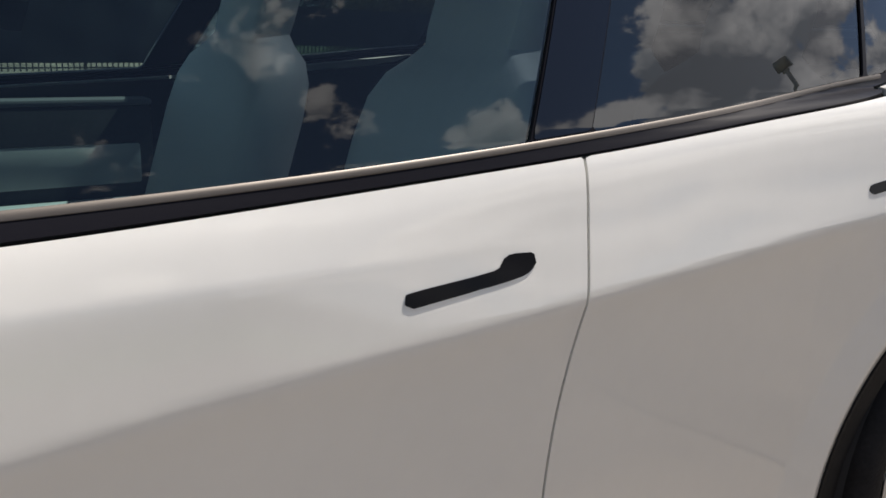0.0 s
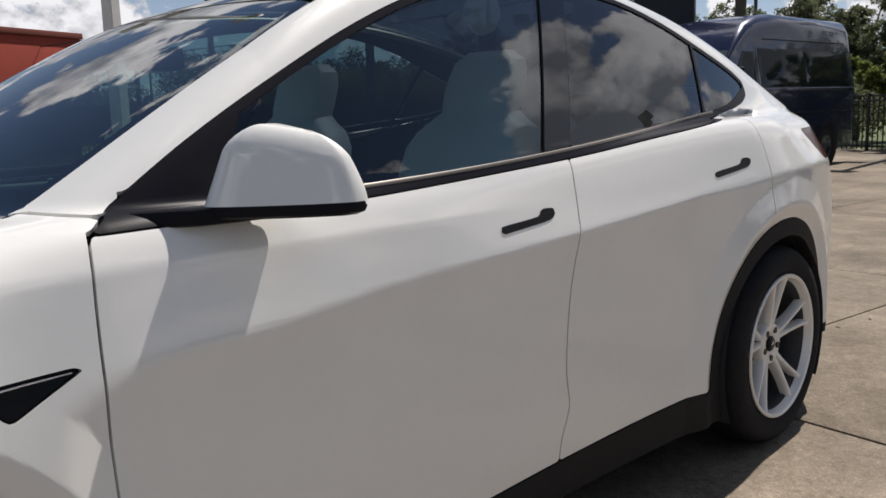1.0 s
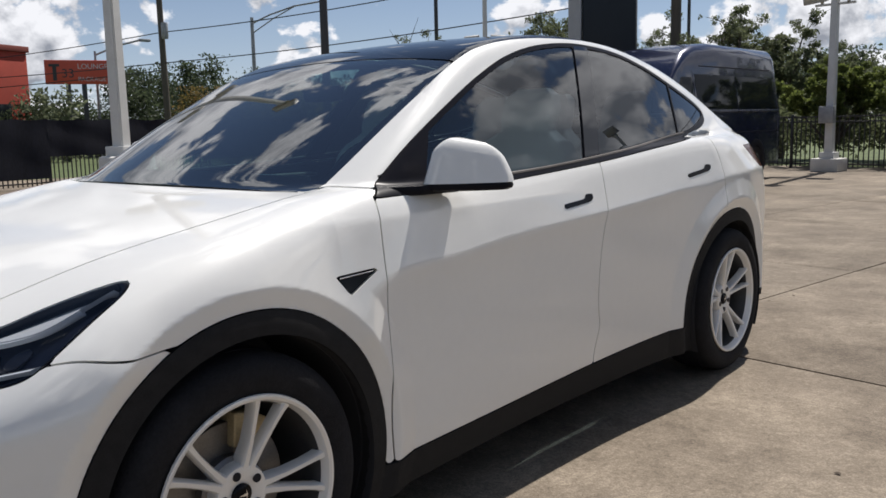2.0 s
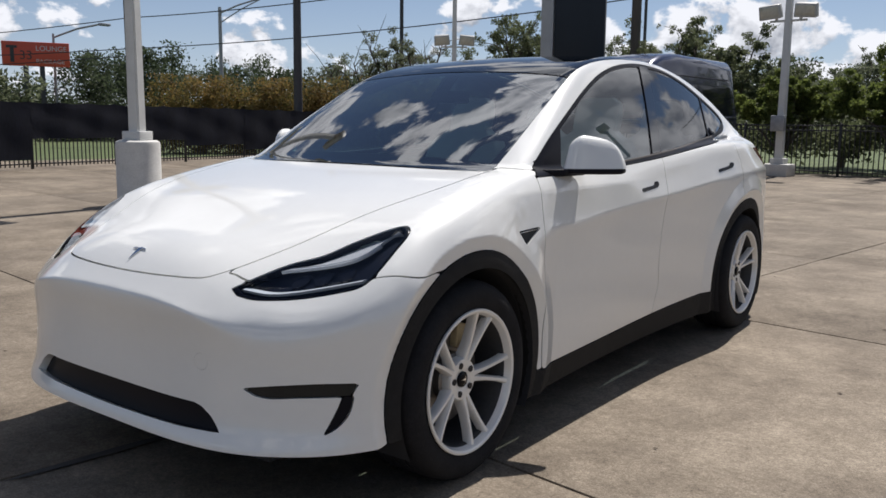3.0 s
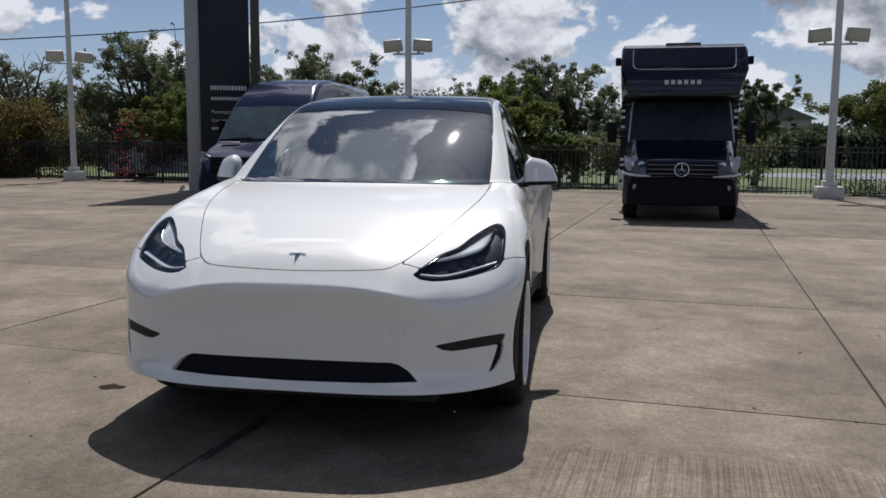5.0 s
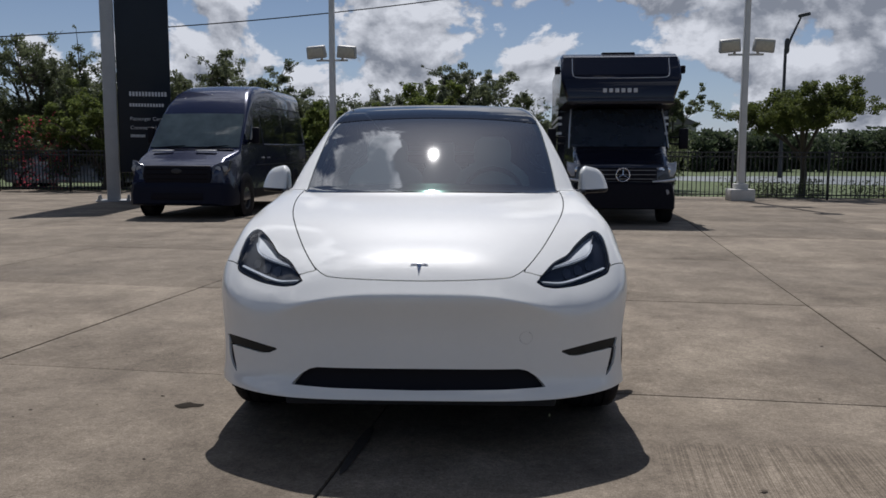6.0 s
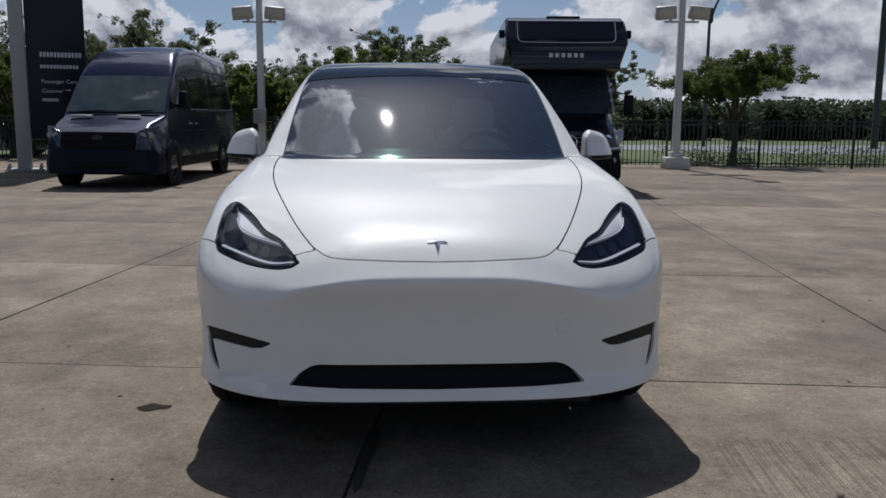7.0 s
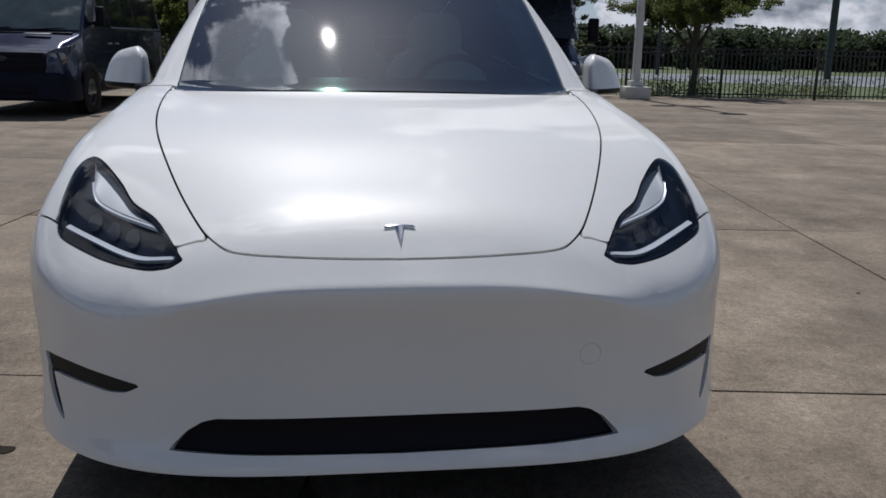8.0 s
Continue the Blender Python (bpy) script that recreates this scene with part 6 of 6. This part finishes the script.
def make_tree(x, y, h, spread, seed, material, label, leaf=.10, density=1.0, trunk_h=.3, bare=0.0, moss=False, name="tree", flat=False):
    """A tapered trunk, forking limbs and twigs, with small leaf clumps along the twigs."""
    rng = np.random.default_rng(seed)
    t = thing(name, label, "tree", Matrix.Translation((x, y, -.05)))
    bm = bmesh.new()
    th, r0 = h * trunk_h, .035 * h
    add_tube(bm, [(0, 0, 0), (.02 * h, 0, th * .5), (0, .02 * h, th)], [r0, r0 * .8, r0 * .7], 10)
    clumps, rad = [], []
    limbs = 8
    for k in range(limbs):
        az = 2 * math.pi * k / limbs + rng.uniform(-.35, .35)
        reach = spread * (rng.uniform(.25, .75) if k % 2 else rng.uniform(.6, .95))
        up = h * rng.uniform(.62, .92) * (1 - (.22 if flat else .30) * (reach / spread) ** 2)
        base = Vector((0, .01, th * rng.uniform(.75, 1)))
        end = Vector((reach * math.cos(az), reach * math.sin(az), up))
        mid = base.lerp(end, .5) + Vector((rng.uniform(-.12, .12) * spread, rng.uniform(-.12, .12) * spread, (.08 if flat else .03) * h))
        add_tube(bm, [base, base.lerp(mid, .55), mid, mid.lerp(end, .55), end], [r0 * .48, r0 * .38, r0 * .28, r0 * .18, r0 * .09], 6)
        for _ in range(9):
            f = rng.uniform(.15, 1.0)
            a = mid.lerp(end, f) if f > .3 else base.lerp(mid, .6 + f)
            way = Vector((rng.normal() * .30 * spread, rng.normal() * .30 * spread, abs(rng.normal()) * .10 * h + .02 * h))
            b = a + way
            b.z = min(b.z, h * (1.0 - .06 * rng.uniform()))
            c = a.lerp(b, .5) + Vector((0, 0, .02 * h))
            add_tube(bm, [a, c, b], [r0 * .11, r0 * .07, r0 * .03], 4)
            for g in (.45, .7, .9, 1.05):
                if rng.uniform() < bare:
                    continue
                q = a.lerp(b, g) + Vector((rng.normal(), rng.normal(), rng.normal() * .6)) * spread * .05
                clumps.append((q.x, q.y, max(q.z, th * .7)))
                rad.append(spread * rng.uniform(.045, .12))
    part("trunk", bm, BARK, t, "grey-brown trunk and limbs")
    counts = [max(6, int(62 * density * (r / (.095 * spread)) ** 2)) for r in rad]
    cr = new("crown", leaves_mesh("crown", clumps, rad, counts, leaf, rng, material))
    cr.parent = t
    if moss:
        hang = [(q[0], q[1], q[2] - rng.uniform(.15, .4)) for q in clumps[::4]]
        ob = new("hanging_moss", leaves_mesh("hanging_moss", hang, [.16] * len(hang), [18] * len(hang), .07, rng, OLIVE, flat=2.6))
        ob.parent = t
    return t


make_tree(9.75, 19.1, 3.3, 1.8, 3, leaf_material("shaded_oak_leaves", (.045, .066, .020), (.17, .20, .055)), "small spreading oak with bright green leaves beyond the fence", leaf=.038, density=2.8, trunk_h=.40, flat=True)
make_tree(-1.3, 20.5, 3.4, 1.75, 5, BRIGHT, "bright green young tree beyond the fence", leaf=.050, density=2.2, trunk_h=.2)
make_tree(.55, 20.6, 2.0, .9, 6, BRIGHT, "low bright green tree beyond the fence", leaf=.050, density=2.2, trunk_h=.2)
make_tree(-12.0, 22.4, 3.5, 1.8, 8, BRIGHT, "broad green tree beyond the fence", leaf=.050, density=2.2, trunk_h=.2)
make_tree(-4.3, 20.6, 2.7, 1.3, 9, BRIGHT, "yellow-green bushy tree beyond the fence", leaf=.050, density=2.2, trunk_h=.2)
k = 20
for x, y, h, s, m, bare, moss in (
        (-22.8, 23.5, 5.4, 2.2, OLIVE, .68, False), (-21.0, 23.8, 5.8, 1.9, OLIVE, .76, False), (-19.2, 23.6, 5.4, 1.7, OLIVE, .84, False),
        (-16.2, 24.6, 4.0, 2.0, OAK, .1, False), (-15.2, 25.2, 6.4, 1.9, OAK, .25, True), (-13.0, 25.0, 4.6, 2.0, OAK, .05, True),
        (-10.4, 26.0, 5.1, 1.8, OAK, .2, True), (-8.7, 25.2, 5.0, 1.7, OAK, .2, True), (-7.2, 25.0, 4.7, 1.5, OAK, .25, True), (-5.6, 25.0, 3.3, 1.4, OAK, .2, True),
        (-3.6, 24.6, 3.3, 1.6, OLIVE, .2, True), (-2.0, 25.0, 4.1, 1.5, OLIVE, .25, True), (-.3, 24.8, 4.6, 1.5, OLIVE, .3, True), (1.0, 25.0, 4.2, 1.5, OAK, .25, True),
        (2.1, 24.0, 2.9, 1.4, OLIVE, .15, False), (4.2, 24.4, 2.9, 1.5, OAK, .2, False), (6.9, 24.0, 3.9, 1.2, OAK, .2, False)):
    make_tree(x, y, h, s, k, m, "tall dark live oak with moss behind the fence" if moss else ("half-bare tree with thin grey-green leaves" if bare > .4 else "dark grey-green tree behind the fence"), leaf=.042, density=1.55, trunk_h=.25, bare=bare, moss=moss)
    k += 1
rng = np.random.default_rng(77)


def hedge(name, a, b, depth, h, material, leaf, per_m, label, seed, foot=.3):
    rng = np.random.default_rng(seed)
    a, b = np.array(a), np.array(b)
    n = max(4, int(np.linalg.norm(b - a) / .5))
    c, r = [], []
    for i in range(n):
        for j in range(3):
            q = a + (b - a) * (i + rng.uniform()) / n
            hh = h * rng.uniform(.72, 1.0)
            for z in np.arange(foot, hh, .55):
                c.append((q[0] + rng.normal() * depth * .4, q[1] + rng.normal() * depth * .4, min(z + rng.uniform(-.2, .2), hh - .2)))
                r.append(rng.uniform(.32, .55))
    me = leaves_mesh(name, c, r, [per_m] * len(c), leaf, rng, material, flat=.9)
    tagged(new(name, me), label, "hedge", kind="stuff")


hedge("rusty_hedge", (-24.3, 15.0), (-17.9, 23.6), 1.0, 2.75, RUST, .055, 210, "tall hedge with rusty orange and olive leaves", 1)
hedge("under_shrubs", (-19.0, 23.4), (6.4, 20.7), 1.0, 1.6, OAK, .065, 120, "dark undergrowth along the back fence", 3, .75)
hedge("bank_shrubs", (7.2, 18.5), (16.0, 17.5), .35, .36, OAK, .032, 230, "low dark shrubs at the foot of the fence", 4)
hedge("pink_shrub", (-14.1, 20.85), (-12.6, 20.75), .30, 2.45, PINK, .036, 13, "shrub with pink-red blossom beside the sign", 5)
hedge("bare_bush", (-37.0, 14.5), (-35.5, 16.0), .6, 3.6, OLIVE, .14, 12, "thin grey-green bush beside the red building", 6)
# far woods all round: the near skyline, and the low band across the lake
rng = np.random.default_rng(9)
for shore in (False, True):
    c, r, many = [], [], []
    for az in np.arange(-100, 262, .42):
        a = radians(az + rng.uniform(-.3, .3))                    # from +x, counter-clockwise
        if (22 < az < 84) != shore:
            continue
        dist = min(rng.uniform(49, 58) / math.sin(a), 105) if shore else rng.uniform(44, 60)
        top = 1.1 + .0190 * dist * rng.uniform(.8, 1.15) if shore else rng.uniform(3.2, 4.4) * (1.2 if 138 < az < 153 else 1.0 if az < 153 or az > 175 else .75)
        for z in np.arange(.3, top, .75):
            c.append((dist * math.cos(a), dist * math.sin(a), z + rng.uniform(-.3, .2)))
            r.append(rng.uniform(.6, 1.1) * (dist / 52))
            many.append(250 if shore else 230 if 96 < az < 170 else 40)
    me = leaves_mesh("far_woods", c, r, many, .19 if shore else .10, rng, FARLEAF, flat=.8)
    tagged(new("far_woods", me), "dark green woods across the lake" if shore else "dark green woods along the skyline", "woods", kind="stuff")

# cars parked far behind the fence
for x, y, col, rot in ((-20.6, 25.6, (.45, .46, .47), 20), (-11.2, 23.9, (.16, .165, .17), 10)):
    pc = thing("parked_car", "pale grey saloon car parked behind the fence", "car", Matrix.Translation((x, y, -.03)) @ Matrix.Rotation(radians(90 + rot), 4, "Z"))
    paint = mat("pale_car_paint", col, .3, coat=1.0, vary=.02)
    loft("body", [(0, .6, .28, .58, .05, .05), (.15, .8, .22, .70, .08, .08), (1.0, .88, .2, .82, .1, .08), (1.2, .88, .2, .90, .14, .08), (1.9, .88, .2, 1.30, .22, .12), (2.9, .88, .2, 1.32, .22, .12), (3.7, .88, .2, .98, .16, .1), (4.3, .84, .22, .92, .1, .08), (4.45, .7, .3, .8, .08, .06)], paint, pc)
    for s in (1, -1):
        box_part("side_window", (min(s * .70, s * .80), max(s * .70, s * .80), 1.6, 3.3, .92, 1.2), VAN_GLASS, pc, .02)
        for yy in (.8, 3.6):
            plain_wheel(pc, s * .78, yy, .31, .2, .2)
